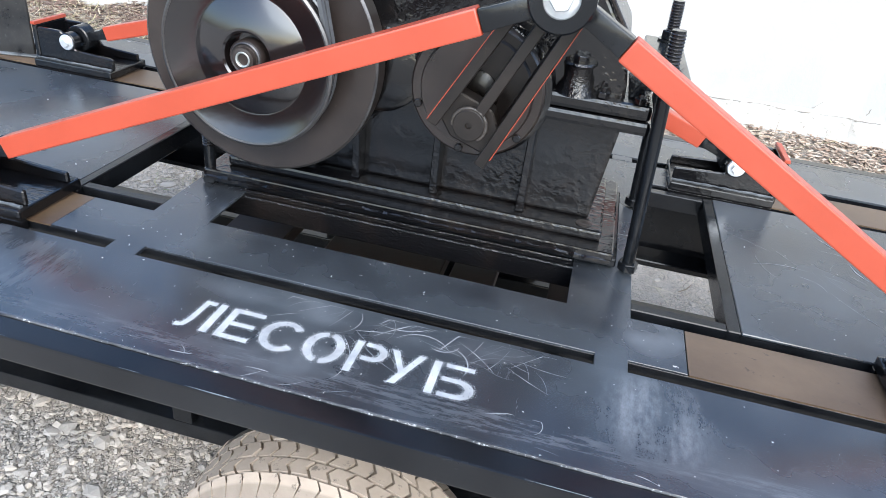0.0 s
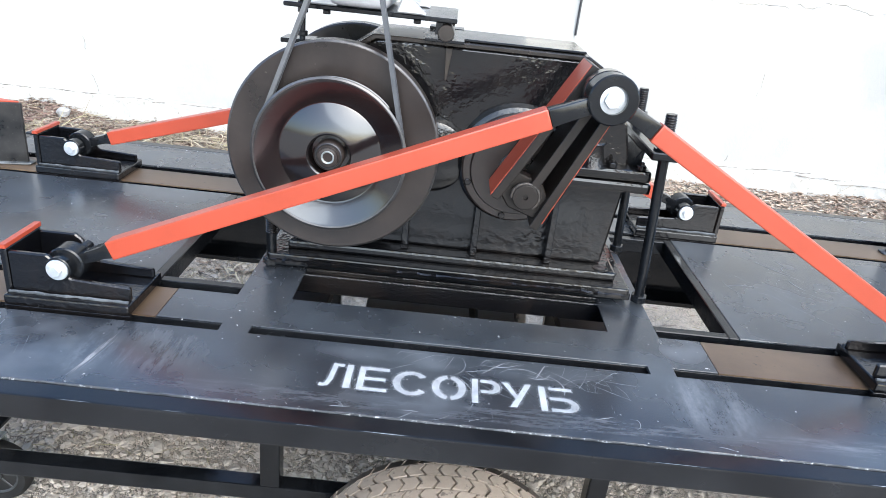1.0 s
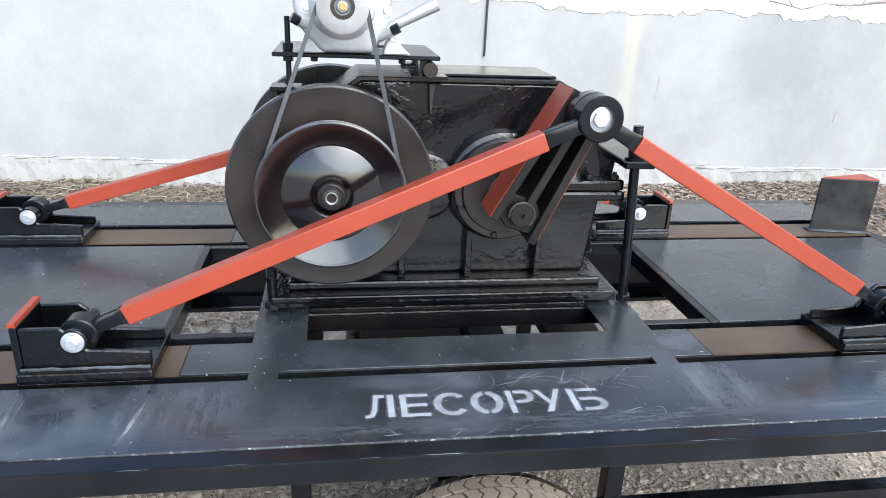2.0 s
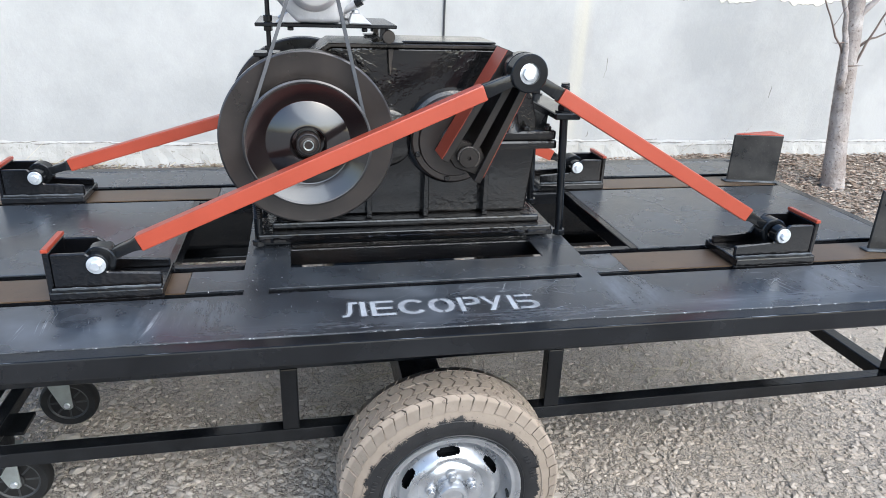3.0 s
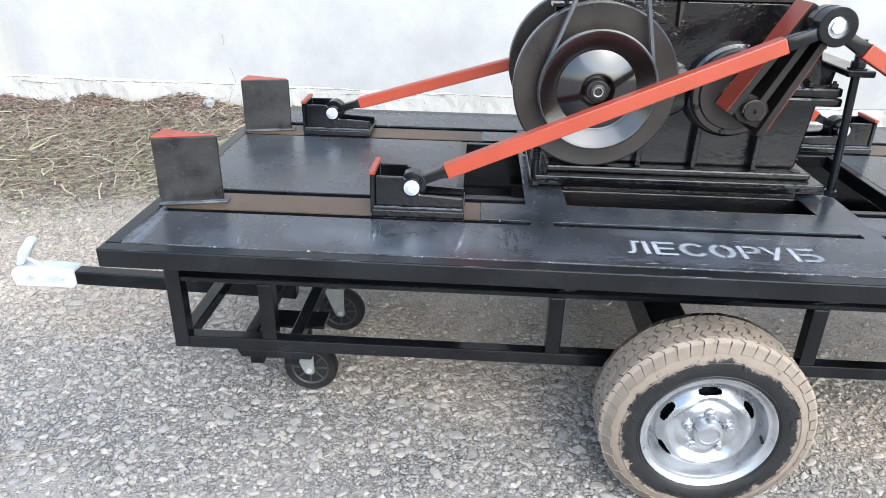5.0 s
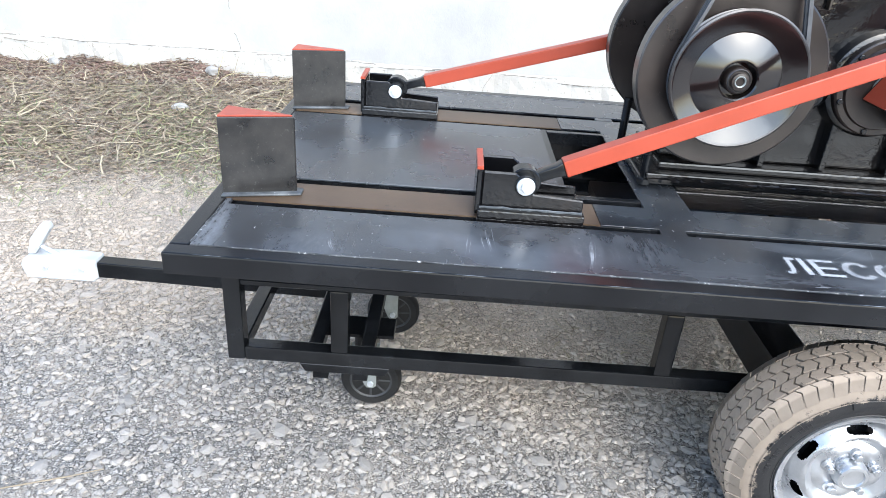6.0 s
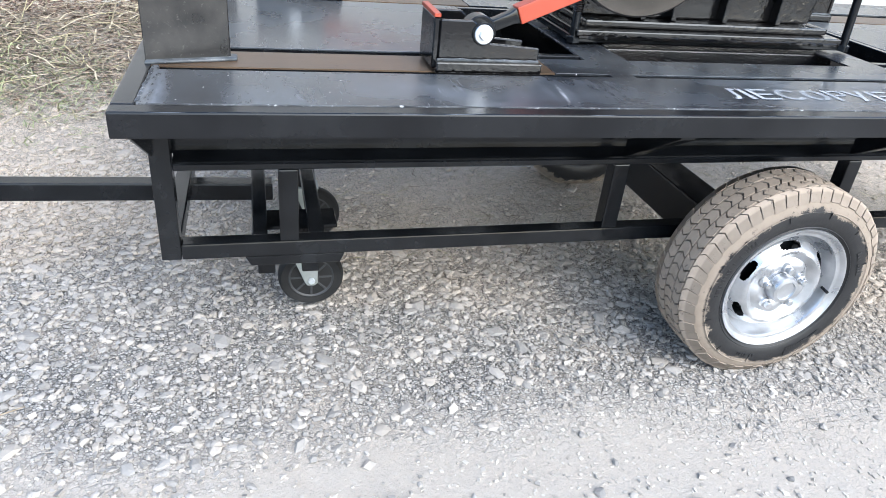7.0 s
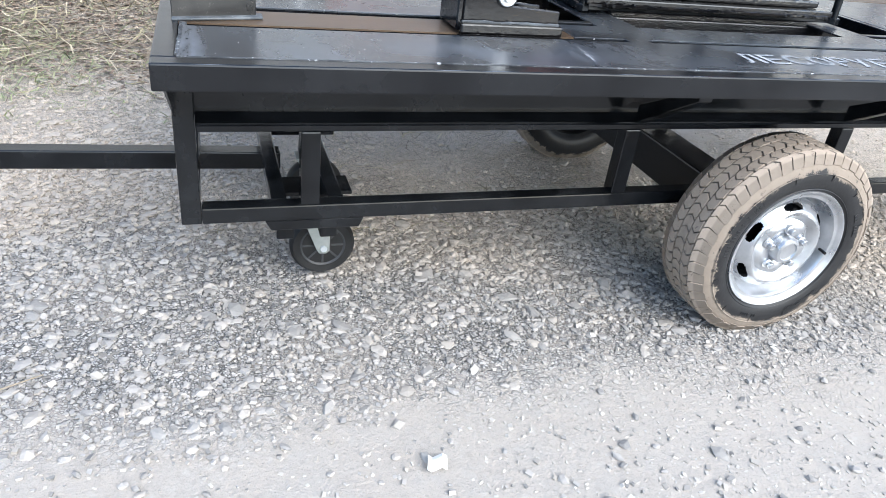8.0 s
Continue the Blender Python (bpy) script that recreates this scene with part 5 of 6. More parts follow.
# ---- pushers that slide on the runways ----
def pusher(x, yc, s):
    """s: the side of the ram face, -1 towards -x."""
    ob = thing("pusher", (x, yc, DECK), "black welded steel pusher with a red-edged ram face", "pusher", "pushers on the runways")
    z0 = DECK

    def bx(a0, a1, *rest, **kw):
        u, v = x + s * a0, x + s * a1
        return box(min(u, v), max(u, v), *rest, **kw)

    # base shoe wraps the runway
    part("shoe", bx(-0.150, 0.112, yc - 0.086, yc + 0.086, z0 + 0.001, z0 + 0.024, 0.004, segments=2), M_BRUSH, ob)
    for side in (-1, 1):
        y0, y1 = sorted((yc + side * 0.0705, yc + side * 0.0845))
        part("shoe_lip", bx(-0.150, 0.112, y0, y1, z0 - 0.03, z0 + 0.0005, 0.001), M_BRUSH, ob)
        y0, y1 = sorted((yc + side * 0.052, yc + side * 0.064))
        zt = z0 + 0.115
        low = z0 + (0.060 if side < 0 else 0.050)
        outline = [(-0.146, z0 + 0.024), (0.104, z0 + 0.024), (0.104, zt), (0.024, zt), (0.010, zt - 0.012), (-0.022, low + 0.004), (-0.146, low - 0.004)]
        part("side_wall", prism([(x + s * u, v) for u, v in outline], y0, y1, "y", 0.003), M_BRUSH, ob)
        part("seam", weld((x - s * 0.145, yc + side * 0.070, z0 + 0.026), (x + s * 0.108, yc + side * 0.070, z0 + 0.026), 0.0035, None, 31), M_DUSTWELD, ob)
    ram = part("ram_face", bx(0.105, 0.119, yc - 0.0655, yc + 0.0655, z0 + 0.004, z0 + 0.120, 0.003), M_BRUSH, ob)
    part("ram_edge", prism([(x + s * 0.1040, z0 + 0.1202), (x + s * 0.1205, z0 + 0.1202), (x + s * 0.1200, z0 + 0.129), (x + s * 0.1050, z0 + 0.130)], yc - 0.067, yc + 0.067, "y", 0.001), M_RED, ram, "orange-red painted top edge")
    part("cross_bolt", rod((x, yc - 0.060, SL), (x, yc + 0.06, SL), 0.014), M_FRAME, ob)
    part("spacer", lathe([(0.0, -0.040), (0.027, -0.040), (0.027, -0.0665), (0.0255, -0.068), (0.0, -0.068)], (x, yc, SL), "y", 28), M_FRAME, ob, "", 40)
    part("bolt_washer", lathe([(0.0225, -0.0682), (0.0225, -0.072), (0.021, -0.0735), (0.0, -0.0735)], (x, yc, SL), "y", 28), M_ZINC, ob, "white zinc washer", 40)
    part("bolt_head", hexhead((x, yc - 0.0735, SL), 0.0130, -0.009), M_ZINC, ob, "zinc bolt head")
    return ob


pusher(-0.856, 0.337, -1)
pusher(1.037, 0.337, 1)
pusher(-1.243, 2 * MID - 0.337, -1)
pusher(0.702, 2 * MID - 0.337, 1)


# ---- stencilled word on the front plate ----
lettering = thing("stencil_lettering", (-0.03, 0.118, DECK), "white stencilled word sprayed on the black table", "lettering")


def arc(cx, cy, rx, ry, wx, wy, a0, a1, n=14):
    """A curved stroke as a run of quads."""
    ring = [(math.cos(radians(a0 + (a1 - a0) * i / n)), math.sin(radians(a0 + (a1 - a0) * i / n))) for i in range(n + 1)]
    return [[(cx + rx * c, cy + ry * s), (cx + rx * c2, cy + ry * s2), (cx + (rx - wx) * c2, cy + (ry - wy) * s2), (cx + (rx - wx) * c, cy + (ry - wy) * s)] for (c, s), (c2, s2) in zip(ring, ring[1:])]


def bar(x0, x1, y0, y1):
    return [[(x0, y0), (x1, y0), (x1, y1), (x0, y1)]]


# stencil strokes in a unit box, with the stencil's bridges left bare
STROKES = {
    "Л": [[(0.30, 0.88), (0.23, 0.30), (0.40, 0.30), (0.47, 0.88)], [(0.23, 0.30), (0.16, 0.115), (0.30, 0.06), (0.40, 0.30)], [(0, 0), (0.18, 0), (0.30, 0.06), (0.16, 0.115), (0, 0.12)]] + bar(0.30, 0.68, 0.88, 1) + bar(0.78, 1, 0, 1),
    "Е": bar(0, 0.21, 0, 1) + bar(0.21, 1, 0, 0.125) + bar(0.21, 0.92, 0.44, 0.56) + bar(0.21, 1, 0.875, 1),
    "С": arc(0.56, 0.5, 0.56, 0.5, 0.22, 0.13, 40, 320, 24),
    "О": arc(0.5, 0.5, 0.5, 0.5, 0.21, 0.13, 98, 262) + arc(0.5, 0.5, 0.5, 0.5, 0.21, 0.13, -82, 82),
    "Р": bar(0, 0.21, 0, 1) + bar(0.31, 0.60, 0.88, 1) + bar(0.31, 0.60, 0.44, 0.56) + arc(0.60, 0.72, 0.40, 0.28, 0.21, 0.12, -90, 90),
    "У": [[(0.22, 0), (0.43, 0), (1, 1), (0.80, 1)], [(0, 1), (0.42, 0.345), (0.50, 0.483), (0.21, 1)]],
    "Б": bar(0, 0.17, 0, 1) + bar(0.27, 0.90, 0.88, 1) + bar(0.27, 0.62, 0, 0.12) + bar(0.27, 0.62, 0.46, 0.58) + arc(0.62, 0.29, 0.38, 0.29, 0.19, 0.12, -90, 90),
}
TY0, TY1 = 0.079, 0.157
specks, rng = bmesh.new(), random.Random(77)
for char, x0, x1 in (("Л", -0.273, -0.215), ("Е", -0.202, -0.144), ("С", -0.134, -0.070), ("О", -0.058, 0.008), ("Р", 0.020, 0.076), ("У", 0.080, 0.138), ("Б", 0.152, 0.226)):
    bm = bmesh.new()
    for stroke in STROKES[char]:
        world_pts = [(x0 + (x1 - x0) * u, TY0 + (TY1 - TY0) * v - 0.020 * (x0 + 0.273)) for u, v in stroke]
        bm.faces.new([bm.verts.new((x, y, DECK + 0.0009)) for x, y in world_pts])
        for (ax, ay), (bx_, by_) in zip(world_pts, world_pts[1:] + world_pts[:1]):
            for _ in range(int(math.hypot(bx_ - ax, by_ - ay) / 0.00022)):
                k, r = rng.random(), rng.uniform(0.00018, 0.00060)
                x, y = ax + (bx_ - ax) * k + rng.gauss(0, 0.0024), ay + (by_ - ay) * k + rng.gauss(0, 0.0024)
                specks.faces.new([specks.verts.new((x + du * r, y + dv * r, DECK + 0.0012)) for du, dv in ((1, 0), (0, 1), (-1, 0), (0, -1))])
    bmesh.ops.remove_doubles(bm, verts=bm.verts[:], dist=1e-6)
    part("letter", bm, M_WHITE, lettering)
tagged(part("overspray", specks, M_WHITE, lettering, "fine white specks of overspray"), kind="stuff")

# ---- scuffs on the table ----
def scuffs(seed, n, x0, x1, y0, y1, long, along):
    rng, own = random.Random(seed), bmesh.new()
    for _ in range(n):
        x, y = rng.uniform(x0, x1), rng.uniform(y0, y1)
        t = along + rng.gauss(0, 0.25)
        L, w = long * rng.uniform(0.3, 1.0), rng.choice((0.0002, 0.0003, 0.0004, 0.0006, 0.0012))
        bend, pts, n_ = rng.choice((rng.uniform(-0.4, 0.4), rng.uniform(-2.6, 2.6))), [(x, y)], 9
        for k in range(n_):
            q = t + bend * k / n_
            pts.append((pts[-1][0] + L / n_ * math.cos(q), min(pts[-1][1] + L / n_ * math.sin(q), y1 + 0.01)))
        up = []
        for s in (1, -1):
            for k, (px, py) in enumerate(pts):
                q = t + bend * k / n_
                wk = w * s * (0.25 + 0.75 * math.sin(math.pi * k / n_))
                up.append(own.verts.new((px - math.sin(q) * wk, py + math.cos(q) * wk, DECK + 0.0006)))
        for k in range(n_):
            own.faces.new((up[k], up[k + 1], up[k + 2 + n_], up[k + 1 + n_]))
    return own


scratch = bmesh.new()
for seed, n, x0, x1, y0, y1, long, along in ((2, 40, 1.13, 1.27, 0.05, 0.17, 0.07, 2.25), (12, 26, 1.36, 1.52, 0.05, 0.16, 0.09, 2.35), (9, 26, 0.88, 1.12, 0.10, 0.215, 0.08, 0.5), (21, 14, 0.95, 1.08, 0.05, 0.15, 0.10, 2.0), (3, 30, -0.15, 0.28, 0.155, 0.215, 0.11, 0.9), (33, 18, -0.02, 0.32, 0.15, 0.21, 0.10, -0.5), (41, 14, -0.30, 0.50, 0.00, 0.06, 0.06, 0.1), (5, 22, 0.75, 1.1, 0.55, 0.95, 0.14, 2.3), (7, 5, -0.95, -0.6, 0.06, 0.22, 0.10, 1.9)):
    merge(scratch, scuffs(seed, n, x0, x1, y0, y1, long, along))
rng = random.Random(77)
for x0, y0, y1, sag, lines in ((-0.700, 0.236, 0.030, -0.024, 7), (-0.945, 0.205, 0.070, 0.012, 4), (-0.990, 0.160, 0.040, -0.008, 3), (-1.30, 0.10, 0.03, 0.02, 2)):
    for _ in range(lines):
        dx, lo, hi, w = rng.gauss(0, 0.006), rng.uniform(0, 0.4), rng.uniform(0.6, 1.0), rng.choice((0.0004, 0.0008, 0.0014))
        pair = []
        for k in range(12):
            u = lo + (hi - lo) * k / 11
            x, y, wk = x0 + dx + sag * u * u + rng.gauss(0, 0.0003), y0 + (y1 - y0) * u, w * (0.2 + 0.8 * math.sin(math.pi * k / 11))
            pair.append((scratch.verts.new((x - wk, y, DECK + 0.0006)), scratch.verts.new((x + wk, y, DECK + 0.0006))))
        for a, b in zip(pair, pair[1:]):
            scratch.faces.new((a[0], a[1], b[1], b[0]))
tagged(part("scratch", scratch, M_CHALK, trailer, "pale scratches in the paint"), kind="stuff")


# ---- loose stuff on the ground ----
def soup(name, verts, faces, mat, label, category):
    me = bpy.data.meshes.new(name)
    me.from_pydata(verts, [], faces)
    me.materials.append(mat)
    return tagged(new(name, me), label, category, "", "stuff")


PHI = (1 + 5 ** 0.5) / 2
ICO = np.array([(-1, PHI, 0), (1, PHI, 0), (-1, -PHI, 0), (1, -PHI, 0), (0, -1, PHI), (0, 1, PHI), (0, -1, -PHI), (0, 1, -PHI), (PHI, 0, -1), (PHI, 0, 1), (-PHI, 0, -1), (-PHI, 0, 1)]) / math.hypot(1, PHI)
ICO_F = np.array([(0, 11, 5), (0, 5, 1), (0, 1, 7), (0, 7, 10), (0, 10, 11), (1, 5, 9), (5, 11, 4), (11, 10, 2), (10, 7, 6), (7, 1, 8), (3, 9, 4), (3, 4, 2), (3, 2, 6), (3, 6, 8), (3, 8, 9), (4, 9, 5), (2, 4, 11), (6, 2, 10), (8, 6, 7), (9, 8, 1)])


CUBE = np.array([(x, y, z) for x in (-1, 1) for y in (-1, 1) for z in (-1, 1)]) * 0.62
CUBE_F = np.array([(0, 1, 3), (0, 3, 2), (4, 6, 7), (4, 7, 5), (0, 4, 5), (0, 5, 1), (2, 3, 7), (2, 7, 6), (0, 2, 6), (0, 6, 4), (1, 5, 7), (1, 7, 3)])


def stones(n, x0, x1, y0, y1, size, spread, seed, keep=None, form=ICO, sides=ICO_F):
    rng = np.random.default_rng(seed)
    x, y = rng.uniform(x0, x1, n), rng.uniform(y0, y1, n)
    if keep is not None:
        k = rng.uniform(0, 1, n) < keep(x, y)
        x, y = x[k], y[k]
    n = len(x)
    r = size * np.exp(rng.normal(0, spread, n))
    s = np.stack([r * rng.uniform(0.8, 1.5, n), r * rng.uniform(0.7, 1.1, n), r * rng.uniform(0.45, 0.8, n)], -1)
    v = form[None] * s[:, None] * rng.uniform(0.68, 1.22, (n, len(form), 1))
    a, tilt = rng.uniform(0, 2 * np.pi, n), rng.normal(0, 0.35, n)
    ct, st = np.cos(tilt)[:, None], np.sin(tilt)[:, None]
    v = np.stack([v[..., 0], v[..., 1] * ct - v[..., 2] * st, v[..., 1] * st + v[..., 2] * ct], -1)
    ca, sa = np.cos(a)[:, None], np.sin(a)[:, None]
    v = np.stack([v[..., 0] * ca - v[..., 1] * sa, v[..., 0] * sa + v[..., 1] * ca, v[..., 2]], -1)
    v[..., 2] *= np.where(r > 0.014, 0.6, 1.0)[:, None]
    v += np.stack([x, y, ground_height(x, y) + r * np.where(r > 0.014, 0.10, 0.28)], -1)[:, None]
    f = sides[None] + len(form) * np.arange(n)[:, None, None]
    return v.reshape(-1, 3), f.reshape(-1, 3)


def road(x, y):
    """Where loose chippings lie thickest: a broad track on the table's near side."""
    patch = 0.5 + 0.5 * np.sin(1.9 * x + 1.1 * np.sin(1.3 * y)) * np.sin(2.3 * y + 0.8)
    near = np.clip((y + 0.20 + 0.10 * np.sin(2.6 * x)) / 0.36, 0.04, 1)
    under = np.clip((1.05 - y + 0.10 * np.sin(4 * x) + 0.06 * np.sin(11 * x)) / 0.30, 0.10, 1) + 0.8 * np.clip((-1.2 - x) / 0.5, 0, 1) * np.clip((2.1 - y) / 0.7, 0, 1)
    dusty = 1 - 0.65 * np.clip((-1.45 - x + 0.15 * np.sin(5 * y)) / 0.45, 0, 1) * np.clip((0.85 - y + 0.15 * np.sin(4 * x)) / 0.45, 0, 1)
    right = np.clip((0.62 - x + 0.2 * np.sin(3 * y)) / 0.6, 0.34, 1)
    return np.clip(near * (0.45 + 0.55 * patch) * np.clip(under, 0, 1) * right * dusty, 0, 1)


def track(x, y):
    """A thin scatter of small pebbles over the dusty track in front."""
    return np.clip(0.55 + 0.45 * np.sin(2.7 * x + 1.3 * y) * np.sin(3.9 * y), 0.1, 1) * np.clip((0.15 - y) / 0.2, 0, 1)


parts_v, parts_f, count = [], [], 0
for n, size, spread, seed, form, sides in ((210000, 0.0052, 0.34, 1, CUBE, CUBE_F), (44000, 0.0105, 0.30, 2, ICO, ICO_F), (2200, 0.0185, 0.25, 3, ICO, ICO_F)):
    v, f = stones(n, -3.7, 3.0, -1.0, 2.4, size, spread, seed, road, form, sides)
    parts_v.append(v), parts_f.append(f + count)
    count += len(v)
v, f = stones(34000, -3.7, 3.0, -1.3, 0.15, 0.0040, 0.35, 8, track, CUBE, CUBE_F)
v[:, 2] -= 0.0020
soup("pebbles", v.tolist(), f.tolist(), M_PEBBLE, "small pale pebbles pressed into the dusty track", "pebbles")
soup("gravel", np.concatenate(parts_v).tolist(), np.concatenate(parts_f).tolist(), M_STONE, "loose crushed grey gravel of mixed sizes", "gravel")


def blades(n, x0, x1, y0, y1, length, width, seed, flat=0.2, lift=0.04, keep=None):
    """Thin bent stalks lying across one another."""
    rng = np.random.default_rng(seed)
    x, y = rng.uniform(x0, x1, n), rng.uniform(y0, y1, n)
    if keep is not None:
        k = rng.uniform(0, 1, n) < keep(x, y)
        x, y = x[k], y[k]
    n = len(x)
    a, L = rng.uniform(0, 2 * np.pi, n), length * rng.uniform(0.4, 1.3, n)
    pitch, bend = rng.normal(0, flat, n), rng.normal(0, 0.5, n)
    w = width * rng.uniform(0.5, 1.4, n)
    z = ground_height(x, y) + rng.uniform(0.002, lift, n)
    rows = []
    for k in (0.0, 0.5, 1.0):
        px = x + L * k * np.cos(a + bend * k)
        py = y + L * k * np.sin(a + bend * k)
        pz = np.maximum(z + L * k * np.sin(pitch) + 0.06 * L * k * (1 - k), ground_height(px, np.minimum(py, WALL_Y)) + 0.003)
        for s, up in ((-1, 0.0), (1, 0.35)):
            rows.append(np.stack([px - s * w * np.sin(a), np.minimum(py + s * w * np.cos(a), WALL_Y - 0.08), pz + up * w], -1))
    v = np.stack(rows, 1)
    f = np.array([(0, 2, 3, 1), (2, 4, 5, 3)])[None] + 6 * np.arange(n)[:, None, None]
    return v.reshape(-1, 3).tolist(), f.reshape(-1, 4).tolist()


def bare_heap(x, y):
    """1 on the bare earth heaps along the wall."""
    return np.clip(sum(np.exp(-((x - a) / w) ** 2 - ((y - 3.98) / 0.20) ** 2) for a, w in ((-4.7, 0.35), (-3.86, 0.24), (-3.10, 0.30))) * 1.5, 0, 1)


def left_bank(x, y):
    return (1 - 0.85 * bare_heap(x, y)) * (0.62 + 0.38 * np.sin(3.1 * x + 1.7 * np.sin(2.3 * y)) * np.sin(4.3 * y + x)) * np.clip((y - 1.55 - 0.25 * np.sin(2.2 * x)) / 0.9, 0, 1) * np.clip((0.4 - x) / 2.2 + 0.12, 0.05, 1)


def weeds(x, y):
    return np.exp(-((x + 2.9) / 1.0) ** 2 - ((y - 2.75) / 0.55) ** 2) * (0.55 + 0.45 * np.sin(5 * x + 3 * y)) + 0.04


def right_bank(x, y):
    return np.clip((y - 1.9 - 0.2 * np.sin(2 * x)) / 0.7, 0, 1)


soup("dry_grass", *blades(18000, -6.0, 2.0, 1.5, 4.05, 0.11, 0.0027, 5, 0.2, 0.025, left_bank), M_STRAW, "matted dry straw and weeds on the earth bank", "dry grass")
soup("straw_heap", *blades(5200, -6.0, 1.2, 2.3, 3.95, 0.26, 0.0034, 6, 0.10, 0.05, left_bank), M_STRAW, "long dead stems strewn over the earth bank", "dry grass")
soup("loose_straw", *blades(900, -1.6, 1.6, 0.7, 2.2, 0.10, 0.0014, 10, 0.05, 0.006), M_STRAW, "thin straw bits on the bare earth", "dry grass")
soup("green_weeds", *blades(20000, -5.0, -1.5, 1.7, 3.6, 0.055, 0.0024, 9, 0.5, 0.020, weeds), M_GREEN, "low green weeds among dry straw", "weeds")
soup("dry_stalks", *blades(420, -5.5, 3.6, 3.2, 4.0, 0.26, 0.0016, 7, 0.75, 0.02), M_STRAW, "thin upright dead weed stalks by the wall", "dry grass")


def leaves(n, x0, x1, y0, y1, size, seed, keep):
    rng = np.random.default_rng(seed)
    x, y = rng.uniform(x0, x1, n), rng.uniform(y0, y1, n)
    k = rng.uniform(0, 1, n) < keep(x, y)
    x, y = x[k], y[k]
    n = len(x)
    a, L = rng.uniform(0, 2 * np.pi, n), size * rng.uniform(0.5, 1.3, n)
    z = ground_height(x, y) + rng.uniform(0.004, 0.028, n)
    out = []
    for u, w, up in ((-1, 0, 0.0), (-0.3, 0.42, 0.22), (0.45, 0.36, 0.25), (1, 0, 0.15), (0.45, -0.36, 0.2), (-0.3, -0.42, 0.28), (0.05, 0, 0.0)):
        tilt = rng.normal(0, 0.25, n)
        out.append(np.stack([x + L * (u * np.cos(a) - w * np.sin(a)), np.minimum(y + L * (u * np.sin(a) + w * np.cos(a)), WALL_Y - 0.08), z + L * (up + 0.4 * tilt * u)], -1))
    v = np.stack(out, 1)
    f = np.array([(0, 1, 6), (1, 2, 6), (2, 3, 6), (3, 4, 6), (4, 5, 6), (5, 0, 6)])[None] + 7 * np.arange(n)[:, None, None]
    return v.reshape(-1, 3).tolist(), f.reshape(-1, 3).tolist()


soup("leaf_litter", *leaves(27000, 0.5, 6.5, 1.75, 4.05, 0.024, 11, right_bank), M_LEAF, "brown fallen leaves over the earth bank", "leaves")
soup("bark_litter", *leaves(24000, -6.0, 0.5, 1.9, 4.05, 0.019, 12, right_bank), M_LITTER, "dark rotting leaves and bark among dry straw", "leaves")


def wall_foot(x, y):
    return np.clip(bare_heap(x, y) + 0.12, 0, 1)


cv, cf = stones(5200, -6.0, -1.0, 3.66, 4.05, 0.013, 0.4, 21, wall_foot)
soup("earth_clods", cv.tolist(), cf.tolist(), M_CLOD, "crumbly red-brown earth clods along the wall's foot", "earth")
for sx, sy, size, turn in ((-2.86, 3.22, 0.050, 0.4), (-2.86, 3.90, 0.060, 1.9), (-4.05, 3.90, 0.050, 2.6)):
    rock = bmesh.new()
    bmesh.ops.create_icosphere(rock, subdivisions=2, radius=size)
    rr = random.Random(int(size * 1000))
    for v in rock.verts:
        v.co = Vector((v.co.x * 1.2, v.co.y * 0.8, v.co.z * 0.65)) * rr.uniform(0.85, 1.12)
    rock.transform(Matrix.Translation((sx, sy, float(ground_height(sx, sy)) + size * 0.35)) @ Matrix.Rotation(turn, 4, "Z"))
    lone("rock", rock, M_ROCK, "pale grey broken rock lying on the earth bank", "rock", "rocks on the earth bank")


# ---- tree ----
tree = thing("tree", (3.83, 3.20, 0.10), "slim bare tree with pale grey bark by the wall", "tree")


def limb(start, way, length, r0, r1, rng, n=6):
    p, pts, d = Vector(start), [Vector(start)], Vector(way).normalized()
    for _ in range(n):
        d = (d + Vector((rng.uniform(-0.16, 0.16), rng.uniform(-0.16, 0.16), rng.uniform(-0.05, 0.14)))).normalized()
        p = p + d * length / n
        pts.append(p.copy())
    return pts, [r0 + (r1 - r0) * i / n for i in range(n + 1)]


def back_to(q):
    """The tree's own outline, set where it stands and to its size."""
    return (1.1 * q[0] + 0.03, 1.1 * (q[1] - 2.78) + 3.20, 1.1 * q[2] - 0.157)


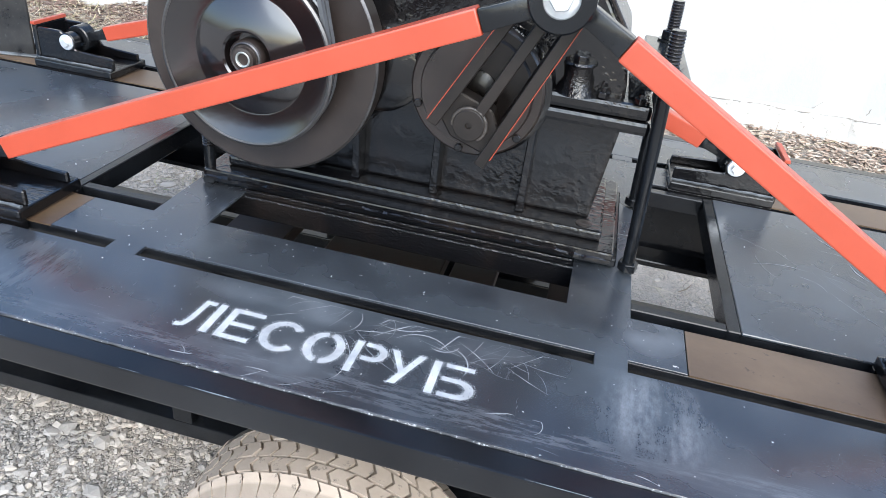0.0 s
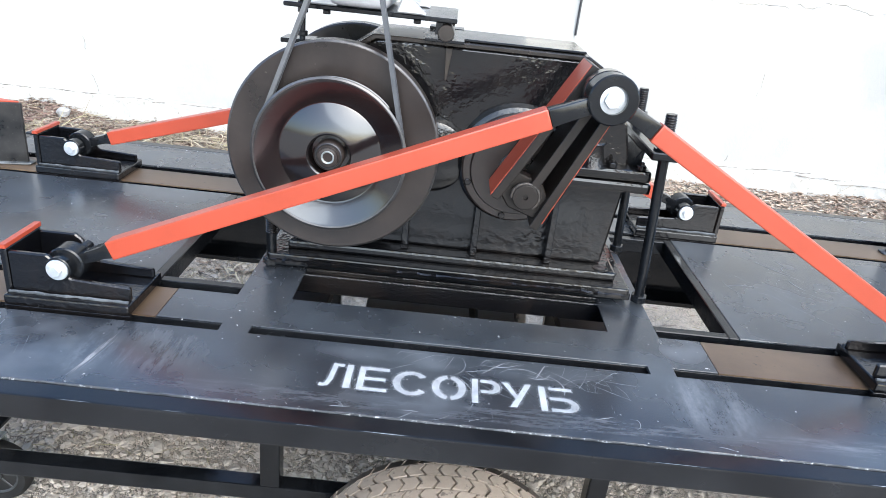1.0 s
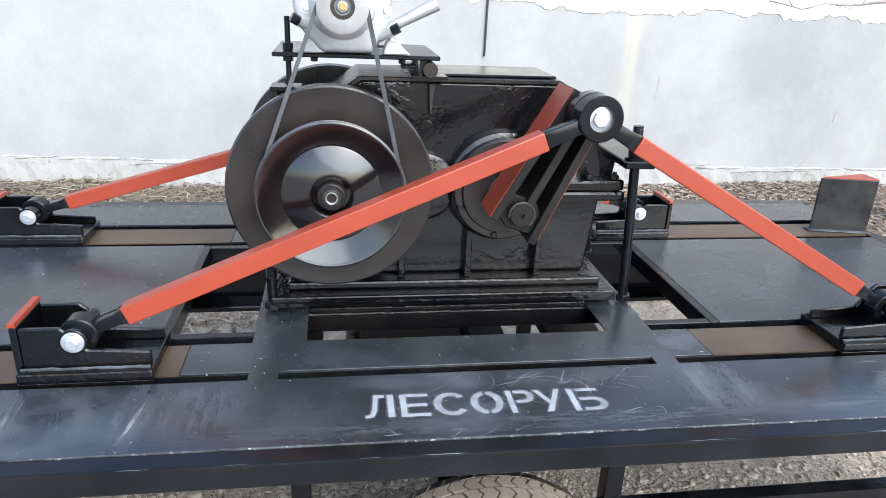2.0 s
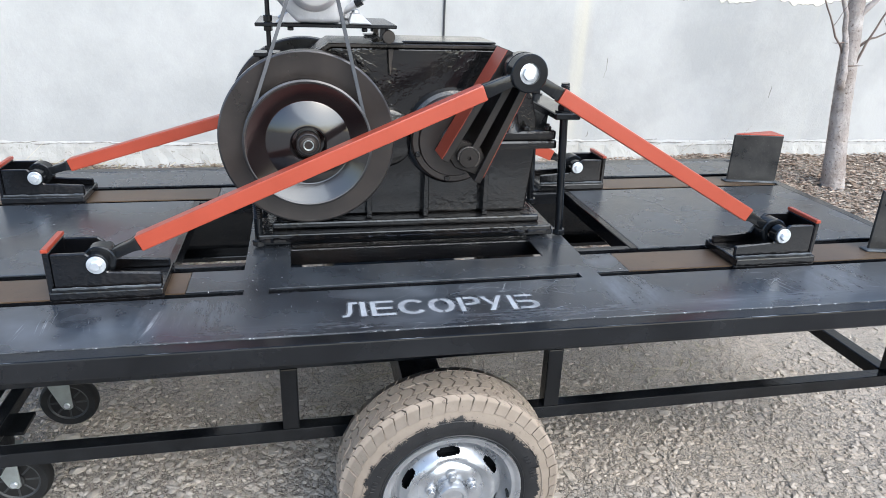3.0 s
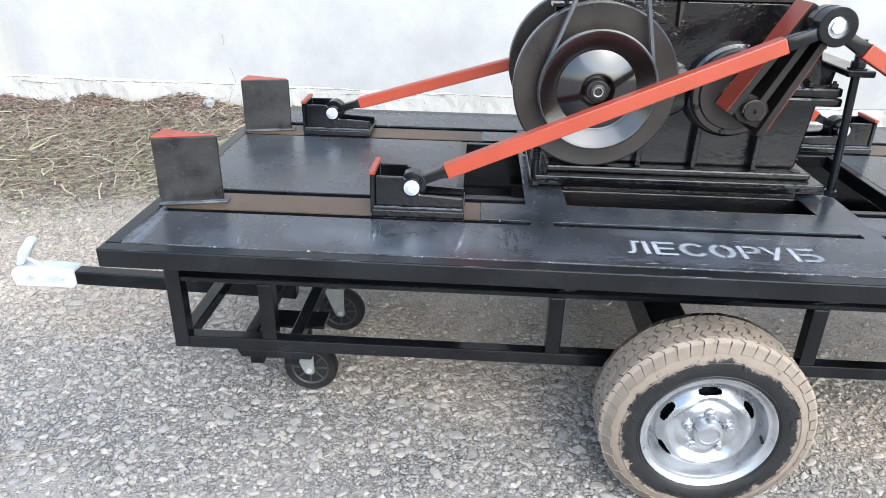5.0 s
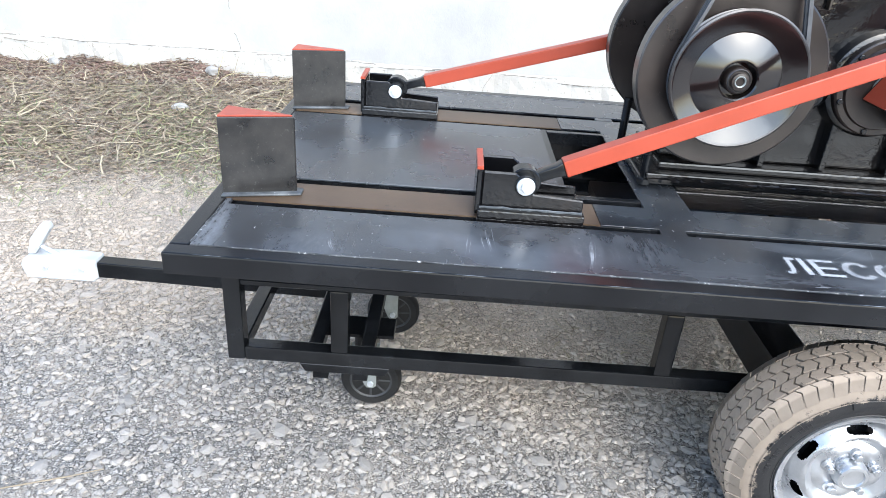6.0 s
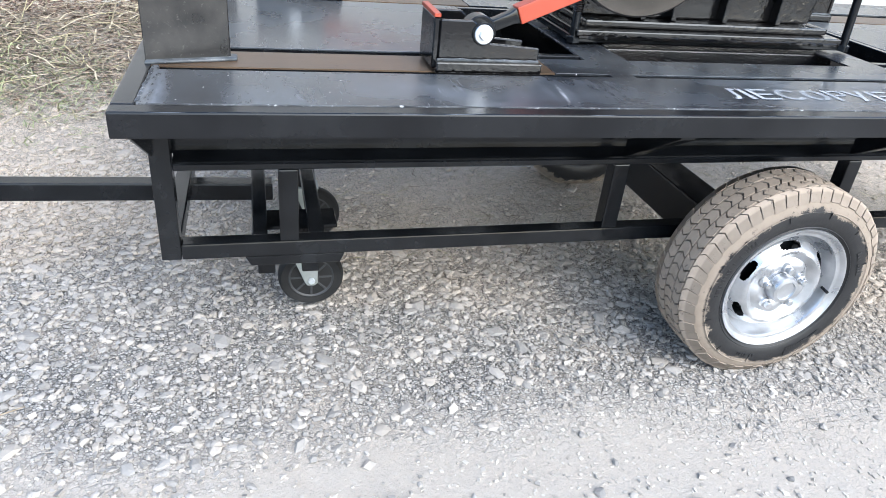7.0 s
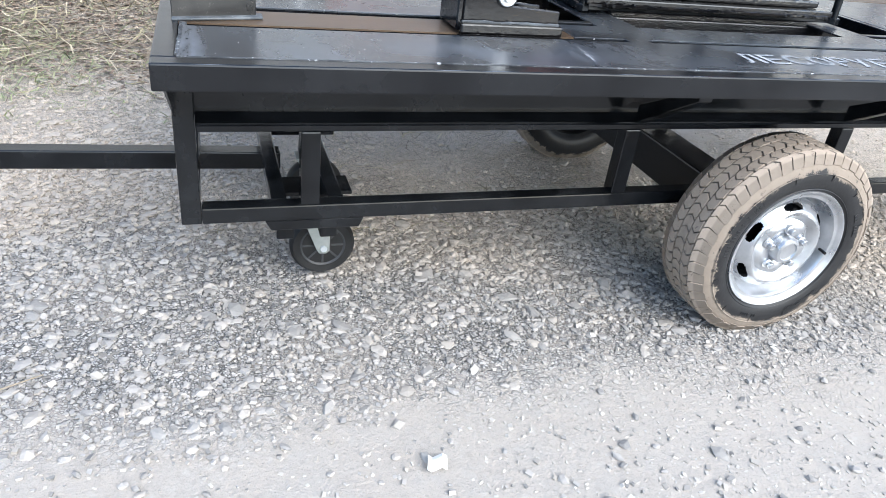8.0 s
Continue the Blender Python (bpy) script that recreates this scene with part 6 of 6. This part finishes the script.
rng = random.Random(14)
trunk_pts = [(3.45, 2.78, 0.05), (3.44, 2.78, 0.20), (3.40, 2.78, 0.45), (3.355, 2.78, 0.75), (3.325, 2.78, 1.02), (3.30, 2.78, 1.25), (3.27, 2.78, 1.5), (3.25, 2.78, 1.9), (3.20, 2.77, 2.6), (3.16, 2.75, 3.2)]
trunk_pts = [back_to(q) for q in trunk_pts]
part("trunk", tube(trunk_pts, [0.115, 0.092, 0.078, 0.070, 0.068, 0.062, 0.056, 0.048, 0.034, 0.02], None, 14), M_BARK, tree, "", 60)
for points, r0, r1 in (([(3.262, 2.735, 0.95), (3.225, 2.70, 0.985), (3.232, 2.70, 1.05), (3.215, 2.71, 1.13), (3.20, 2.71, 1.25), (3.16, 2.72, 1.42), (3.10, 2.72, 1.54), (2.95, 2.72, 1.62), (2.77, 2.72, 1.595), (2.60, 2.72, 1.57), (2.45, 2.72, 1.575), (2.31, 2.72, 1.54), (2.20, 2.72, 1.56), (2.0, 2.72, 1.59)], 0.032, 0.004),
                       ([(3.26, 2.74, 1.13), (3.205, 2.72, 1.17), (3.12, 2.72, 1.28), (3.05, 2.72, 1.40), (2.97, 2.72, 1.52), (2.90, 2.72, 1.66), (2.84, 2.72, 1.95)], 0.010, 0.004),
                       ([(3.32, 2.76, 1.20), (3.36, 2.72, 1.255), (3.43, 2.72, 1.28), (3.60, 2.70, 1.37), (3.78, 2.70, 1.52)], 0.011, 0.004),
                       ([(3.33, 2.74, 1.06), (3.36, 2.71, 1.25), (3.42, 2.70, 1.40), (3.52, 2.70, 1.62), (3.60, 2.70, 1.9)], 0.010, 0.004),
                       ([(3.27, 2.76, 1.38), (3.35, 2.72, 1.50), (3.48, 2.72, 1.66), (3.66, 2.70, 1.95), (3.85, 2.70, 2.4)], 0.026, 0.008),
                       ([(3.24, 2.77, 1.9), (3.10, 2.78, 2.2), (2.92, 2.80, 2.6), (2.75, 2.80, 3.0)], 0.026, 0.008)):
    smooth_pts, radii = [], []
    points = [back_to(q) for q in points]
    for k, (a, c) in enumerate(zip(points, points[1:])):
        for u in (0.0, 0.5):
            q = Vector(a).lerp(Vector(c), u) + Vector((rng.uniform(-1, 1), rng.uniform(-1, 1), rng.uniform(-1, 1))) * (0.007 if u else 0.003)
            smooth_pts.append(q)
            radii.append(r0 + (r1 - r0) * min(1.0, (k + u) / (0.7 * len(points))))
    branch = part("limb", tube(smooth_pts, radii, None, 8), M_TWIG if r0 < 0.012 else M_BARK, tree, "", 60)
    twig = bmesh.new()
    for k in range(5, len(smooth_pts) - 1, 3):
        q, rr = limb(smooth_pts[k], (rng.uniform(-1, 1), rng.uniform(-0.3, 0.3), rng.uniform(-0.3, 0.9)), rng.uniform(0.10, 0.28), max(0.0025, radii[k] * 0.35), 0.0012, rng, 4)
        tube(q, rr, twig, 5)
    part("twigs", twig, M_TWIG, branch, "thin dark twigs")

# ---- litter ----
scrap = bmesh.new()
bmesh.ops.create_grid(scrap, x_segments=4, y_segments=3, size=0.5)
for v in scrap.verts:
    v.co = (-1.104 + v.co.x * 0.046 + v.co.y * 0.012, -0.308 + v.co.y * 0.040, 0.012 + 0.006 * math.sin(9 * v.co.x) + 0.004 * math.cos(7 * v.co.y))
lone("paper_scrap", scrap, M_PAPER, "small crumpled white paper scrap on the grit", "paper")
lone("stick", tube([(-2.30, -0.02, 0.010), (-2.16, 0.035, 0.014), (-2.02, 0.088, 0.013), (-1.94, 0.120, 0.016)], [0.0016, 0.0024, 0.0024, 0.0014]), M_STRAW, "dry straw stalk lying on the grit", "stick")
